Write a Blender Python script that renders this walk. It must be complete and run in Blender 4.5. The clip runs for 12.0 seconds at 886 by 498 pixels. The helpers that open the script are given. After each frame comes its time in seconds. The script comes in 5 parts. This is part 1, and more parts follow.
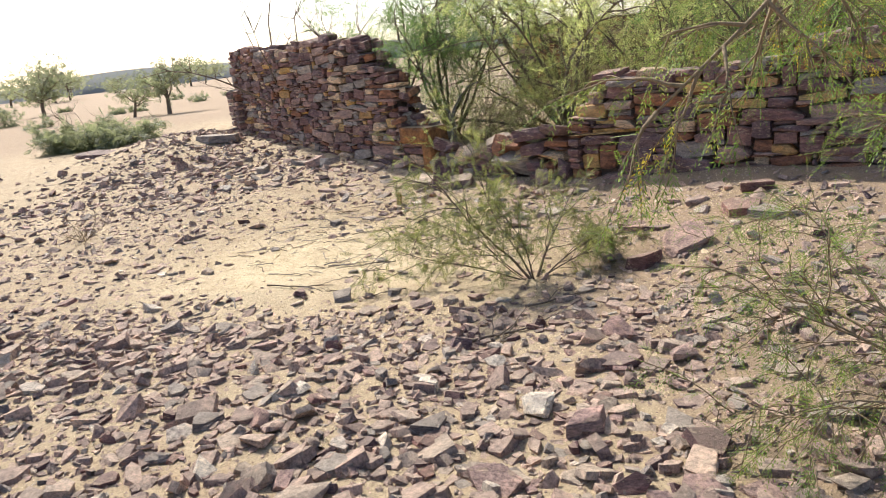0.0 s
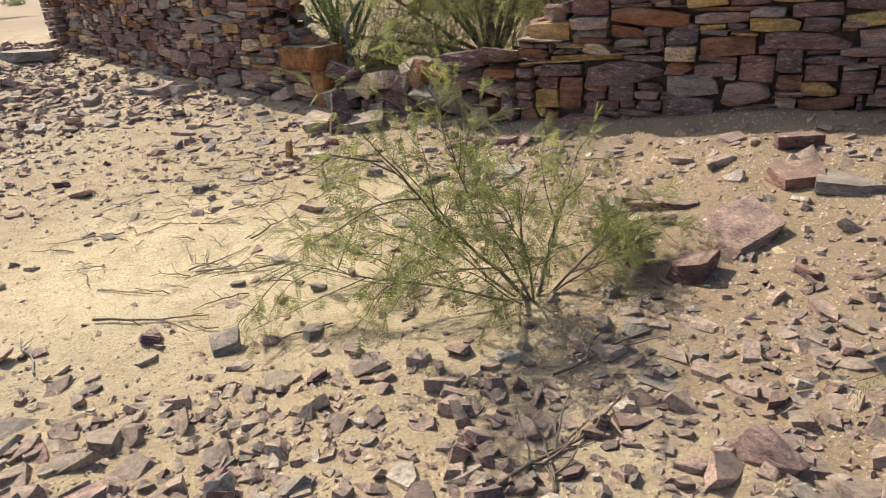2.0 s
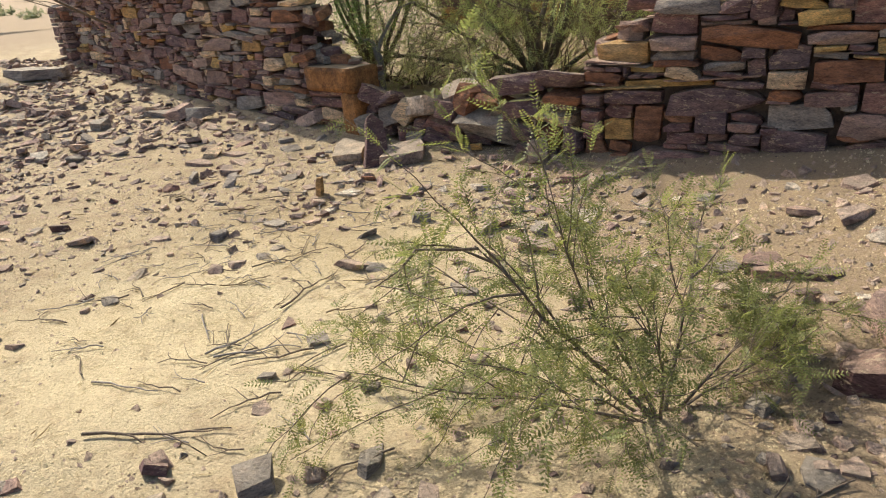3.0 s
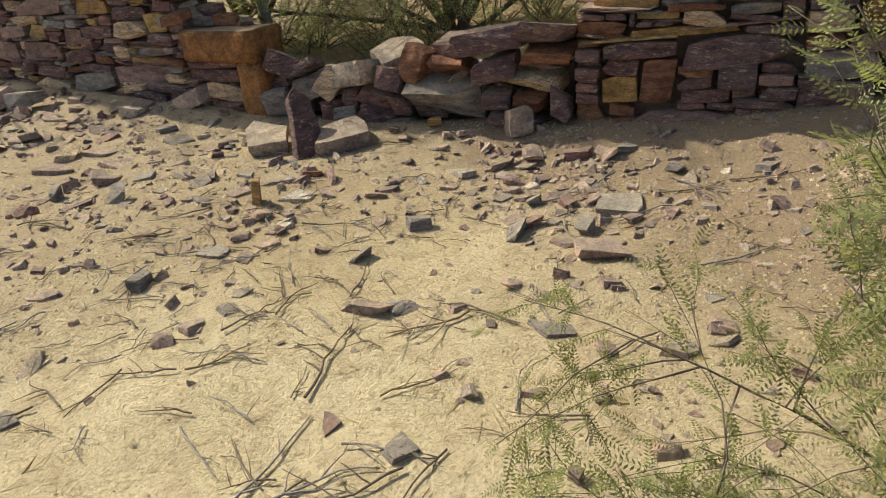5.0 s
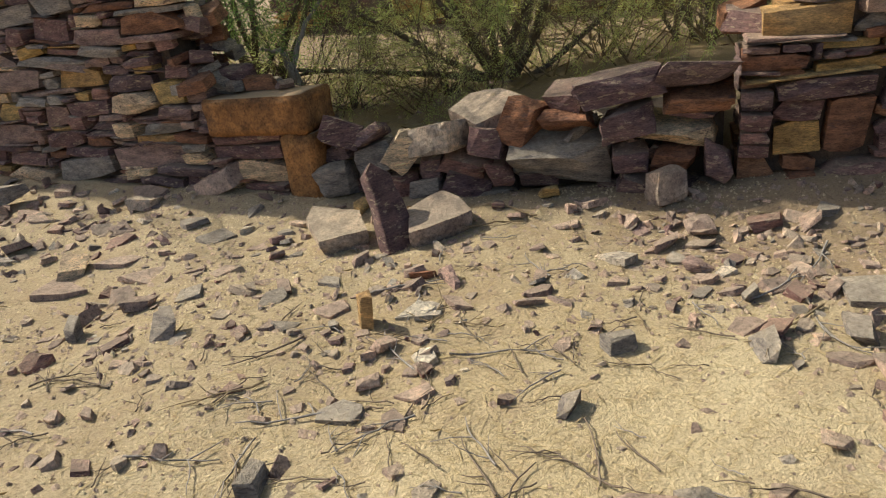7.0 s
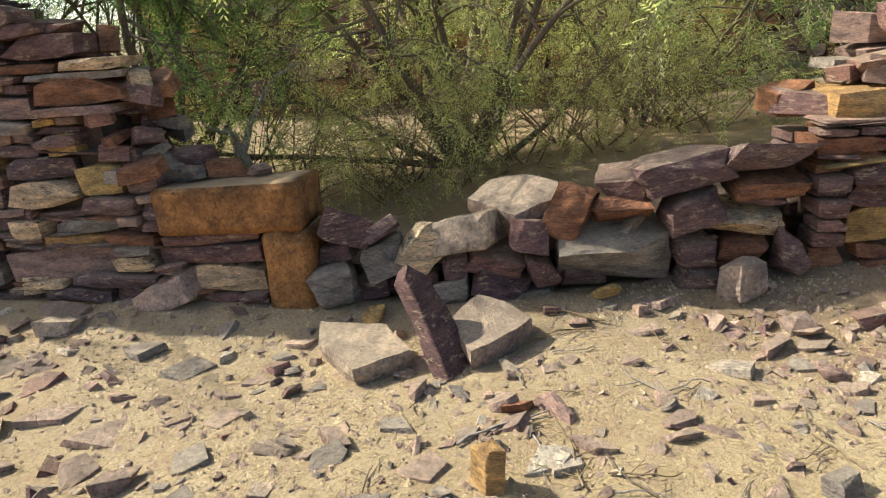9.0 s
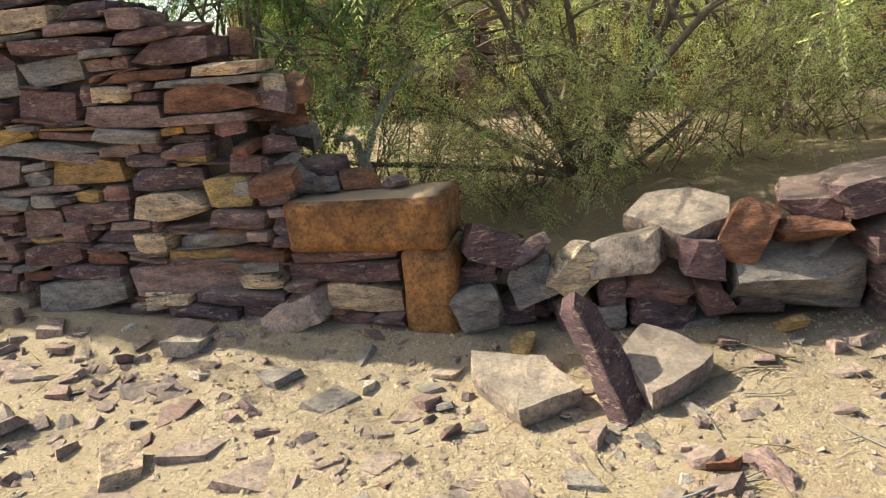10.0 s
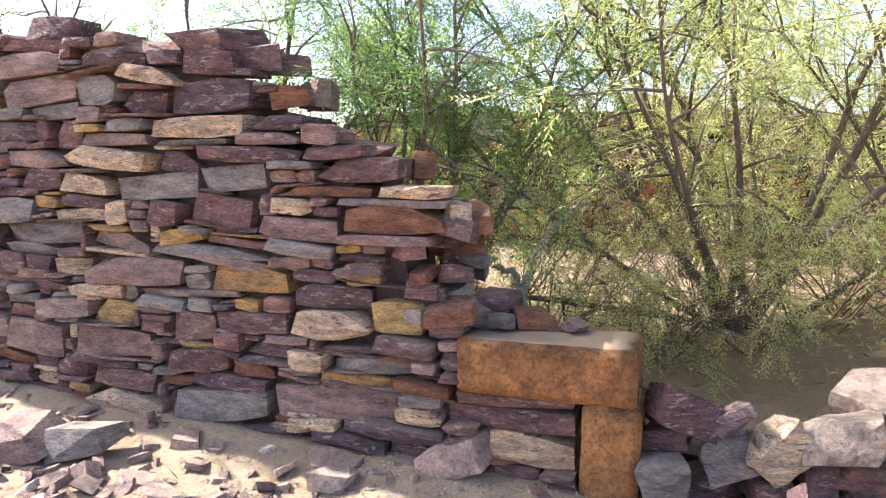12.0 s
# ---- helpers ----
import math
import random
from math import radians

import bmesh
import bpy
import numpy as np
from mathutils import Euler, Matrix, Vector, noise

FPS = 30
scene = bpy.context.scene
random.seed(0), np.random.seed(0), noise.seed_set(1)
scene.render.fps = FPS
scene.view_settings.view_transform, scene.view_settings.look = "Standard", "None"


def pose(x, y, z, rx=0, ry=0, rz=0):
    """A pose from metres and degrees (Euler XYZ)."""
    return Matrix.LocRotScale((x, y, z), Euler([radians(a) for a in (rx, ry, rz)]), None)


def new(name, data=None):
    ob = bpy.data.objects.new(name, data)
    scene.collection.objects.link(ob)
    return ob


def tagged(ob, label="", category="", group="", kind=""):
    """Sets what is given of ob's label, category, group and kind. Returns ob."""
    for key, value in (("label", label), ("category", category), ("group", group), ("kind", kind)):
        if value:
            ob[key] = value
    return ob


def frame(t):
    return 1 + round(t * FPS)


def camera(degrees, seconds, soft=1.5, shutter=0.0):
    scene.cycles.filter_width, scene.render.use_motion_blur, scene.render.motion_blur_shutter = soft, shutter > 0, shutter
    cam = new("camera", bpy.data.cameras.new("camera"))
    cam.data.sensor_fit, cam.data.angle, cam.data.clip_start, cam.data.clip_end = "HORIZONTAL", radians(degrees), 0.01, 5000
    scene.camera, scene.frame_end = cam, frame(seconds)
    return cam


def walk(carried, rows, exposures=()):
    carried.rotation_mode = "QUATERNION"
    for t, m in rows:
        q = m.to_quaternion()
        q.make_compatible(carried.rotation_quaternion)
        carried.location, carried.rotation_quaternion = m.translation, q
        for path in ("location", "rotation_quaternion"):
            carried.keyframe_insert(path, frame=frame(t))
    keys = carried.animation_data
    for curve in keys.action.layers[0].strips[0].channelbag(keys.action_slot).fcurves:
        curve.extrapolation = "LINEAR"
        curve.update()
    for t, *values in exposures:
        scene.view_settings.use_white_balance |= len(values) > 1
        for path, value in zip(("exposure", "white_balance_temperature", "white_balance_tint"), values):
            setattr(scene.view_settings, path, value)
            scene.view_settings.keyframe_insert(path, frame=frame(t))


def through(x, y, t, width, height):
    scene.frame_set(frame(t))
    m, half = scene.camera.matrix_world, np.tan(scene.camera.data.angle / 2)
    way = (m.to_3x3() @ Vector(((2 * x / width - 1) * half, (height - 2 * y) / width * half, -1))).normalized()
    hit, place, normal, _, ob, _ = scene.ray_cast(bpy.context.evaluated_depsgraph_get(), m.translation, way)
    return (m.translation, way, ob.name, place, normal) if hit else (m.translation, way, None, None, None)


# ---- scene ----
import functools

cam = camera(64.7, 12.0, soft=1.1)
METRES, EYE, TILT, LEAN, TURN = 8.8, 1.5, 0.0, 0.0, 0.0
ROWS = [
    (0.0, 0.0, 0.0, 0.0, -1.8, -15.97, 6.32),
    (0.5, -0.0195, 0.0559, -0.0072, -8.37, -16.59, 5.14),
    (1.0, -0.0214, 0.1151, -0.0137, -12.52, -19.62, 6.97),
    (1.5, -0.026, 0.1866, -0.0179, -8.51, -20.55, 6.09),
    (2.0, -0.0356, 0.2449, -0.0129, -12.47, -23.65, 4.25),
    (2.5, -0.036, 0.3045, -0.0124, -11.91, -21.93, 2.33),
    (3.0, -0.049, 0.3514, -0.0133, -11.44, -22.74, 4.45),
    (5.0, -0.1247, 0.5147, -0.0264, -26.88, -27.05, 4.24),
    (5.5, -0.1393, 0.5643, -0.0372, -23.28, -26.36, 5.68),
    (6.0, -0.1473, 0.6079, -0.0382, -26.74, -22.92, 4.21),
    (6.5, -0.1555, 0.6436, -0.0356, -30.39, -23.81, 6.0),
    (8.5, -0.1915, 0.7816, -0.0425, -40.67, -18.91, 4.44),
    (9.0, -0.2071, 0.8153, -0.0449, -45.97, -17.62, 4.2),
    (9.5, -0.2197, 0.8376, -0.0437, -44.44, -18.23, 4.63),
    (10.0, -0.2165, 0.8755, -0.0423, -41.21, -17.15, 4.88),
    (10.5, -0.2204, 0.8977, -0.0394, -40.71, -11.18, -1.1),
    (11.0, -0.2299, 0.9165, -0.0329, -45.48, -9.08, 1.49),
    (11.5, -0.2423, 0.9287, -0.0302, -44.2, -7.07, -0.38),
    (12.0, -0.2497, 0.9359, -0.0312, -35.62, -7.69, -0.16),
]
walk(cam, [(t, pose(0, 0, EYE, TILT, LEAN, TURN) @ pose(METRES * x, METRES * y, METRES * z, 90 + pitch, roll, yaw)) for t, x, y, z, yaw, pitch, roll in ROWS],
     [(0.0, 0.65, 6300, 11), (1.0, 0.43, 6450, 12), (2.0, 0.53, 6600, 9), (3.2, 0.46, 6800, 6), (5.0, 0.24, 6900, 2), (6.5, 0.27, 6950, 3), (8.5, 0.68, 6850, 4), (10.0, 0.97, 6650, 3), (11.0, 1.4, 6450, 8), (12.0, 1.72, 6080, 19)])

# ---- light ----
SUN_DIR = Vector((-0.45, 0.893, 0.90)).normalized()
world = bpy.data.worlds.new("world")
scene.world = world
world.use_nodes = True
wn = world.node_tree
sky = wn.nodes.new("ShaderNodeTexSky")
sky.sky_type = "NISHITA"
sky.sun_disc = False
sky.sun_elevation = math.asin(SUN_DIR.z)
sky.sun_rotation = math.atan2(SUN_DIR.x, SUN_DIR.y)
sky.dust_density = 2.2
sky.air_density = 0.7
sky.ozone_density = 0.4
wn.nodes["Background"].inputs["Strength"].default_value = 0.15
wn.links.new(sky.outputs[0], wn.nodes["Background"].inputs["Color"])
sun_data = bpy.data.lights.new("sun", "SUN")
sun_data.energy = 4.8
sun_data.angle = radians(0.6)
sun_data.color = (1.0, 0.95, 0.87)
sun = new("sun", sun_data)
sun.rotation_euler = SUN_DIR.to_track_quat("Z", "Y").to_euler()


# ---- materials ----
def base_material(name, rough=0.9):
    m = bpy.data.materials.new(name)
    m.use_nodes = True
    p = m.node_tree.nodes["Principled BSDF"]
    p.inputs["Roughness"].default_value = rough
    p.inputs["Specular IOR Level"].default_value = 0.25
    return m, m.node_tree, p


def node(tree, kind, **values):
    n = tree.nodes.new(kind)
    for key, value in values.items():
        n.inputs[key.replace("_", " ")].default_value = value
    return n


def math_node(tree, op, a, b=None):
    n = tree.nodes.new("ShaderNodeMath")
    n.operation = op
    for i, v in enumerate((a, b)):
        if v is None:
            continue
        if isinstance(v, (int, float)):
            n.inputs[i].default_value = v
        else:
            tree.links.new(v, n.inputs[i])
    return n.outputs[0]


def mix_colour(tree, fac, a, b, blend="MIX"):
    n = tree.nodes.new("ShaderNodeMix")
    n.data_type = "RGBA"
    n.blend_type = blend
    for sock, v in ((n.inputs[0], fac), (n.inputs[6], a), (n.inputs[7], b)):
        if isinstance(v, (int, float)):
            sock.default_value = v
        elif isinstance(v, tuple):
            sock.default_value = (*v, 1.0)
        else:
            tree.links.new(v, sock)
    return n.outputs[2]


def ramp(tree, fac, stops):
    n = tree.nodes.new("ShaderNodeValToRGB")
    while len(n.color_ramp.elements) < len(stops):
        n.color_ramp.elements.new(0.5)
    for e, (at, c) in zip(n.color_ramp.elements, stops):
        e.position = at
        e.color = (*c, 1.0)
    tree.links.new(fac, n.inputs[0])
    return n.outputs[0]


def world_coords(tree, scale=(1, 1, 1)):
    g = tree.nodes.new("ShaderNodeNewGeometry")
    m = tree.nodes.new("ShaderNodeMapping")
    m.inputs["Scale"].default_value = scale
    tree.links.new(g.outputs["Position"], m.inputs["Vector"])
    return m.outputs[0], g


def noise_tex(tree, vec, scale, detail=4.0, rough=0.6, w=None):
    n = tree.nodes.new("ShaderNodeTexNoise")
    n.inputs["Scale"].default_value = scale
    n.inputs["Detail"].default_value = detail
    n.inputs["Roughness"].default_value = rough
    if w is not None:
        n.noise_dimensions = "4D"
        tree.links.new(w, n.inputs["W"])
    tree.links.new(vec, n.inputs["Vector"])
    return n.outputs["Fac"]


def random_value(tree, g):
    info = tree.nodes.new("ShaderNodeObjectInfo")
    a = math_node(tree, "ADD", info.outputs["Random"], g.outputs["Random Per Island"])
    return math_node(tree, "FRACT", a)


def stone_material(name, tones, stain=(0.55, 0.42, 0.26), stain_amount=0.4, layers=True, relief=0.9, pale_top=0.0):
    m, t, p = base_material(name, 0.88)
    flat, g = world_coords(t, (1, 1, 3.2 if layers else 1))
    r = random_value(t, g)
    w = math_node(t, "MULTIPLY", r, 40.0)
    stops = [(i / max(1, len(tones) - 1), c) for i, c in enumerate(tones)]
    tone = ramp(t, r, stops)
    broad = noise_tex(t, flat, 8.0, 6.0, 0.66, w)
    fine = noise_tex(t, flat, 55.0, 8.0, 0.78, w)
    grain = noise_tex(t, flat, 330.0, 4.0, 0.7)
    col = mix_colour(t, 1.0, tone, ramp(t, broad, [(0.34, (0.52, 0.50, 0.54)), (0.5, (0.95, 0.95, 0.95)), (0.66, (1.5, 1.42, 1.32))]), "MULTIPLY")
    col = mix_colour(t, 1.0, col, ramp(t, fine, [(0.34, (0.35, 0.33, 0.34)), (0.5, (1.0, 1.0, 1.0)), (0.68, (1.55, 1.5, 1.42))]), "MULTIPLY")
    spots = ramp(t, noise_tex(t, flat, 15.0, 8.0, 0.74, w), [(0.555, (0, 0, 0)), (0.60, (1, 1, 1))])
    col = mix_colour(t, math_node(t, "MULTIPLY", spots, stain_amount), col, stain)
    lichen = ramp(t, noise_tex(t, flat, 38.0, 5.0, 0.7, w), [(0.64, (0, 0, 0)), (0.68, (1, 1, 1))])
    col = mix_colour(t, math_node(t, "MULTIPLY", lichen, 0.45), col, (0.06, 0.05, 0.05))
    # Up-facing faces mixed paler: settled sand dust, and sunlit tops put into the colour.
    if pale_top:
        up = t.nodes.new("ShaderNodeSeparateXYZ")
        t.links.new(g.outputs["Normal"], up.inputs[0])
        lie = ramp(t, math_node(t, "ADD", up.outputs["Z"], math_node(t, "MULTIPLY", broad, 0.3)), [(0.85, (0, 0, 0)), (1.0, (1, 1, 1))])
        col = mix_colour(t, math_node(t, "MULTIPLY", lie, pale_top), col, (0.46, 0.37, 0.25))
    t.links.new(col, p.inputs["Base Color"])
    h = math_node(t, "ADD", math_node(t, "MULTIPLY", fine, 1.0), math_node(t, "MULTIPLY", grain, 0.25))
    h = math_node(t, "ADD", h, math_node(t, "MULTIPLY", broad, 1.5))
    b = node(t, "ShaderNodeBump", Strength=relief, Distance=0.025)
    t.links.new(h, b.inputs["Height"])
    t.links.new(b.outputs[0], p.inputs["Normal"])
    return m


MAT = {
    "dark": stone_material("dark_sandstone", [(0.148, 0.092, 0.091), (0.268, 0.145, 0.127), (0.201, 0.145, 0.146), (0.326, 0.175, 0.141), (0.211, 0.121, 0.117), (0.172, 0.116, 0.119), (0.402, 0.250, 0.200)], stain=(0.66, 0.50, 0.33), stain_amount=0.6, pale_top=0.3),
    "slate": stone_material("grey_slate", [(0.255, 0.22, 0.195), (0.385, 0.335, 0.285), (0.30, 0.255, 0.225)], stain_amount=0.2, pale_top=0.3),
    "pink": stone_material("pink_sandstone", [(0.34, 0.22, 0.18), (0.44, 0.31, 0.25), (0.38, 0.25, 0.215)]),
    "ochre": stone_material("ochre_sandstone", [(0.56, 0.35, 0.115), (0.50, 0.30, 0.13), (0.60, 0.42, 0.17)], stain=(0.18, 0.105, 0.07)),
    "rust": stone_material("rust_sandstone", [(0.34, 0.16, 0.085), (0.27, 0.125, 0.075), (0.38, 0.20, 0.115)], stain=(0.12, 0.08, 0.075), stain_amount=0.6),
    "cream": stone_material("cream_sandstone", [(0.74, 0.55, 0.34), (0.68, 0.49, 0.31), (0.78, 0.62, 0.42)], stain=(0.17, 0.105, 0.085), stain_amount=0.9),
    "mauve": stone_material("mauve_slab_rock", [(0.392, 0.279, 0.225), (0.519, 0.377, 0.299), (0.318, 0.230, 0.193), (0.594, 0.436, 0.331), (0.456, 0.323, 0.258), (0.286, 0.201, 0.170), (0.498, 0.348, 0.276)], stain=(0.56, 0.45, 0.31), stain_amount=0.35, layers=False, pale_top=0.25),
    "tan": stone_material("tan_slab_rock", [(0.44, 0.345, 0.265), (0.52, 0.415, 0.32), (0.40, 0.30, 0.245)], stain=(0.27, 0.19, 0.16), stain_amount=0.35, layers=False, pale_top=0.35),
    "pale": stone_material("pale_rock", [(0.64, 0.56, 0.44), (0.56, 0.47, 0.37)], stain_amount=0.2, layers=False),
    "dressed": stone_material("dressed_ochre_stone", [(0.25, 0.115, 0.042), (0.28, 0.135, 0.05)], stain=(0.12, 0.07, 0.045), stain_amount=0.25, layers=False, relief=0.35, pale_top=0.55),
}


def sand_material():
    m, t, p = base_material("sand", 0.95)
    v, g = world_coords(t)
    big = noise_tex(t, v, 0.7, 4.0, 0.55)
    mid = noise_tex(t, v, 6.0, 5.0, 0.65)
    fine = noise_tex(t, v, 70.0, 6.0, 0.75)
    grit = noise_tex(t, v, 420.0, 2.0, 0.6)
    col = ramp(t, big, [(0.3, (0.64, 0.505, 0.30)), (0.55, (0.72, 0.59, 0.37)), (0.75, (0.62, 0.495, 0.31))])
    soil = t.nodes.new("ShaderNodeAttribute")
    soil.attribute_name = "stony_soil"
    stony = math_node(t, "MULTIPLY", soil.outputs["Fac"], math_node(t, "ADD", math_node(t, "MULTIPLY", mid, 0.9), 0.3))
    col = mix_colour(t, stony, col, (0.35, 0.255, 0.16))
    col = mix_colour(t, math_node(t, "MULTIPLY", ramp(t, mid, [(0.5, (0, 0, 0)), (0.72, (1, 1, 1))]), 0.55), col, (0.42, 0.295, 0.18))
    sc = ramp(t, fine, [(0.28, (0.55, 0.52, 0.48)), (0.5, (1.0, 1.0, 1.0)), (0.75, (1.22, 1.22, 1.18))])
    col = mix_colour(t, 1.0, col, sc, "MULTIPLY")
    col = mix_colour(t, math_node(t, "MULTIPLY", ramp(t, grit, [(0.60, (0, 0, 0)), (0.68, (1, 1, 1))]), 0.5), col, (0.22, 0.15, 0.11))
    t.links.new(col, p.inputs["Base Color"])
    h = math_node(t, "ADD", math_node(t, "MULTIPLY", mid, 1.2), math_node(t, "MULTIPLY", fine, 0.7))
    h = math_node(t, "ADD", h, math_node(t, "MULTIPLY", grit, 0.15))
    b = node(t, "ShaderNodeBump", Strength=0.8, Distance=0.04)
    t.links.new(h, b.inputs["Height"])
    t.links.new(b.outputs[0], p.inputs["Normal"])
    return m


def dirt_material(name, a, b_):
    m, t, p = base_material(name, 0.95)
    v, g = world_coords(t)
    n1 = noise_tex(t, v, 14.0, 6.0, 0.7)
    n2 = noise_tex(t, v, 120.0, 4.0, 0.7)
    col = ramp(t, math_node(t, "ADD", math_node(t, "MULTIPLY", n1, 0.6), math_node(t, "MULTIPLY", n2, 0.4)), [(0.35, a), (0.65, b_)])
    t.links.new(col, p.inputs["Base Color"])
    b = node(t, "ShaderNodeBump", Strength=0.8, Distance=0.03)
    t.links.new(n1, b.inputs["Height"])
    t.links.new(b.outputs[0], p.inputs["Normal"])
    return m


def leaf_material(name, stops, through=0.45):
    m, t, p = base_material(name, 0.6)
    v, g = world_coords(t)
    clump = noise_tex(t, v, 3.5, 3.0, 0.6)
    f = math_node(t, "ADD", math_node(t, "MULTIPLY", clump, 1.1), math_node(t, "MULTIPLY", g.outputs["Random Per Island"], 0.5))
    f = math_node(t, "SUBTRACT", f, 0.3)
    col = ramp(t, f, stops)
    t.links.new(col, p.inputs["Base Color"])
    tr = t.nodes.new("ShaderNodeBsdfTranslucent")
    t.links.new(mix_colour(t, 1.0, col, (1.3, 1.3, 0.92), "MULTIPLY"), tr.inputs["Color"])
    mx = t.nodes.new("ShaderNodeMixShader")
    mx.inputs[0].default_value = through
    t.links.new(p.outputs[0], mx.inputs[1])
    t.links.new(tr.outputs[0], mx.inputs[2])
    t.links.new(mx.outputs[0], t.nodes["Material Output"].inputs["Surface"])
    return m


def bark_material(name, a, b_):
    m, t, p = base_material(name, 0.9)
    v, g = world_coords(t, (1, 1, 0.3))
    n = noise_tex(t, v, 90.0, 5.0, 0.7)
    t.links.new(ramp(t, n, [(0.35, a), (0.65, b_)]), p.inputs["Base Color"])
    b = node(t, "ShaderNodeBump", Strength=0.6, Distance=0.006)
    t.links.new(n, b.inputs["Height"])
    t.links.new(b.outputs[0], p.inputs["Normal"])
    return m


SAND = sand_material()
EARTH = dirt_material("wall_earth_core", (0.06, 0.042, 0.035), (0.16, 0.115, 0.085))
GRAVEL = stone_material("gravel", [(0.30, 0.21, 0.14), (0.42, 0.31, 0.20), (0.20, 0.14, 0.12), (0.50, 0.38, 0.25)], layers=False)
LEAF_TREE = leaf_material("mesquite_leaf", [(0.15, (0.24, 0.30, 0.12)), (0.42, (0.40, 0.45, 0.20)), (0.66, (0.53, 0.54, 0.28)), (0.92, (0.66, 0.60, 0.36))], 0.7)
LEAF_DEEP = leaf_material("deep_green_mesquite_leaf", [(0.15, (0.085, 0.16, 0.06)), (0.45, (0.15, 0.245, 0.09)), (0.75, (0.24, 0.33, 0.13)), (0.95, (0.34, 0.385, 0.17))], 0.6)
# Mesquite leaf coloured paler and yellower, so the front shoots look sunlit.
LEAF_PALE = leaf_material("sunlit_shoot_leaf", [(0.15, (0.36, 0.40, 0.17)), (0.5, (0.50, 0.51, 0.24)), (0.9, (0.66, 0.60, 0.34))], 0.6)
LEAF_SHRUB = leaf_material("grey_green_leaf", [(0.2, (0.15, 0.17, 0.07)), (0.6, (0.24, 0.255, 0.10)), (0.9, (0.38, 0.35, 0.14))])
LEAF_NEAR = leaf_material("near_branch_leaf", [(0.2, (0.10, 0.17, 0.04)), (0.5, (0.17, 0.25, 0.055)), (0.8, (0.28, 0.31, 0.08)), (0.97, (0.42, 0.38, 0.09))])
LEAF_YELLOW = leaf_material("yellowed_leaf", [(0.2, (0.42, 0.34, 0.05)), (0.6, (0.58, 0.45, 0.05)), (0.9, (0.66, 0.55, 0.12))])
# Grey-green made paler, so that the haze of distance is in the colour.
LEAF_FAR = leaf_material("hazed_far_leaf", [(0.2, (0.19, 0.215, 0.14)), (0.8, (0.30, 0.31, 0.21))])
BARK = bark_material("brown_bark", (0.10, 0.075, 0.055), (0.23, 0.175, 0.125))
BARK_TAN = bark_material("tan_twig_bark", (0.16, 0.115, 0.065), (0.30, 0.22, 0.13))
DEAD = bark_material("dead_grey_wood", (0.17, 0.145, 0.125), (0.36, 0.32, 0.28))
STRAW = bark_material("dry_straw", (0.33, 0.24, 0.12), (0.50, 0.39, 0.21))


# ---- mesh helpers ----
def mesh_of(name, verts, faces, material, smooth=False):
    verts = np.asarray(verts, dtype=np.float32).reshape(-1, 3)
    me = bpy.data.meshes.new(name)
    if isinstance(faces, np.ndarray):
        n, k = faces.shape
        me.vertices.add(len(verts))
        me.vertices.foreach_set("co", verts.ravel())
        me.loops.add(n * k)
        me.loops.foreach_set("vertex_index", faces.astype(np.int32).ravel())
        me.polygons.add(n)
        me.polygons.foreach_set("loop_start", np.arange(0, n * k, k, dtype=np.int32))
        me.update(calc_edges=True)
    else:
        me.from_pydata(verts.tolist(), [], faces)
        me.update()
    if smooth:
        me.polygons.foreach_set("use_smooth", np.ones(len(me.polygons), dtype=bool))
    me.materials.append(material)
    return me


def link(name, me, parent=None, matrix=None, label=""):
    ob = new(name, me)
    if parent is not None:
        ob.parent = parent
    if matrix is not None:
        ob.matrix_basis = matrix
    if label:
        ob["label"] = label
    return ob


def value_noise(x, y, scale, seed=0):
    x, y = np.asarray(x, float) / scale, np.asarray(y, float) / scale
    xi, yi = np.floor(x), np.floor(y)
    u, v = x - xi, y - yi
    u, v = u * u * (3 - 2 * u), v * v * (3 - 2 * v)

    def lattice(a, b):
        return np.modf(np.abs(np.sin(a * 127.1 + b * 311.7 + seed * 74.7) * 43758.5453))[0]
    return (lattice(xi, yi) * (1 - u) + lattice(xi + 1, yi) * u) * (1 - v) + (lattice(xi, yi + 1) * (1 - u) + lattice(xi + 1, yi + 1) * u) * v


def smooth(a, b, x):
    k = np.clip((np.asarray(x, float) - a) / (b - a), 0, 1)
    return k * k * (3 - 2 * k)


# ---- plan of the ruined wall: a bent line, s runs along it from the door jamb ----
PLAN = np.array([(-4.5, 16.9), (-1.65, 12.35), (-0.13, 10.14), (1.8, 7.95), (3.3, 6.45), (6.2, 3.9)])
STEP = np.linalg.norm(np.diff(PLAN, axis=0), axis=1)
PLAN_S = np.concatenate([[0], np.cumsum(STEP)])
PLAN_S = PLAN_S - PLAN_S[2]


def wall_at(s):
    i = int(np.clip(np.searchsorted(PLAN_S, s) - 1, 0, len(STEP) - 1))
    d = (PLAN[i + 1] - PLAN[i]) / STEP[i]
    p = PLAN[i] + d * (s - PLAN_S[i])
    return p, d, np.array((-d[1], d[0]))


def straight(a, b):
    """A straight wall line from a to b; its inside lies to the left of the way."""
    a, b = np.array(a, float), np.array(b, float)
    d = (b - a) / np.linalg.norm(b - a)
    return lambda s: (a + d * s, d, np.array((-d[1], d[0])))


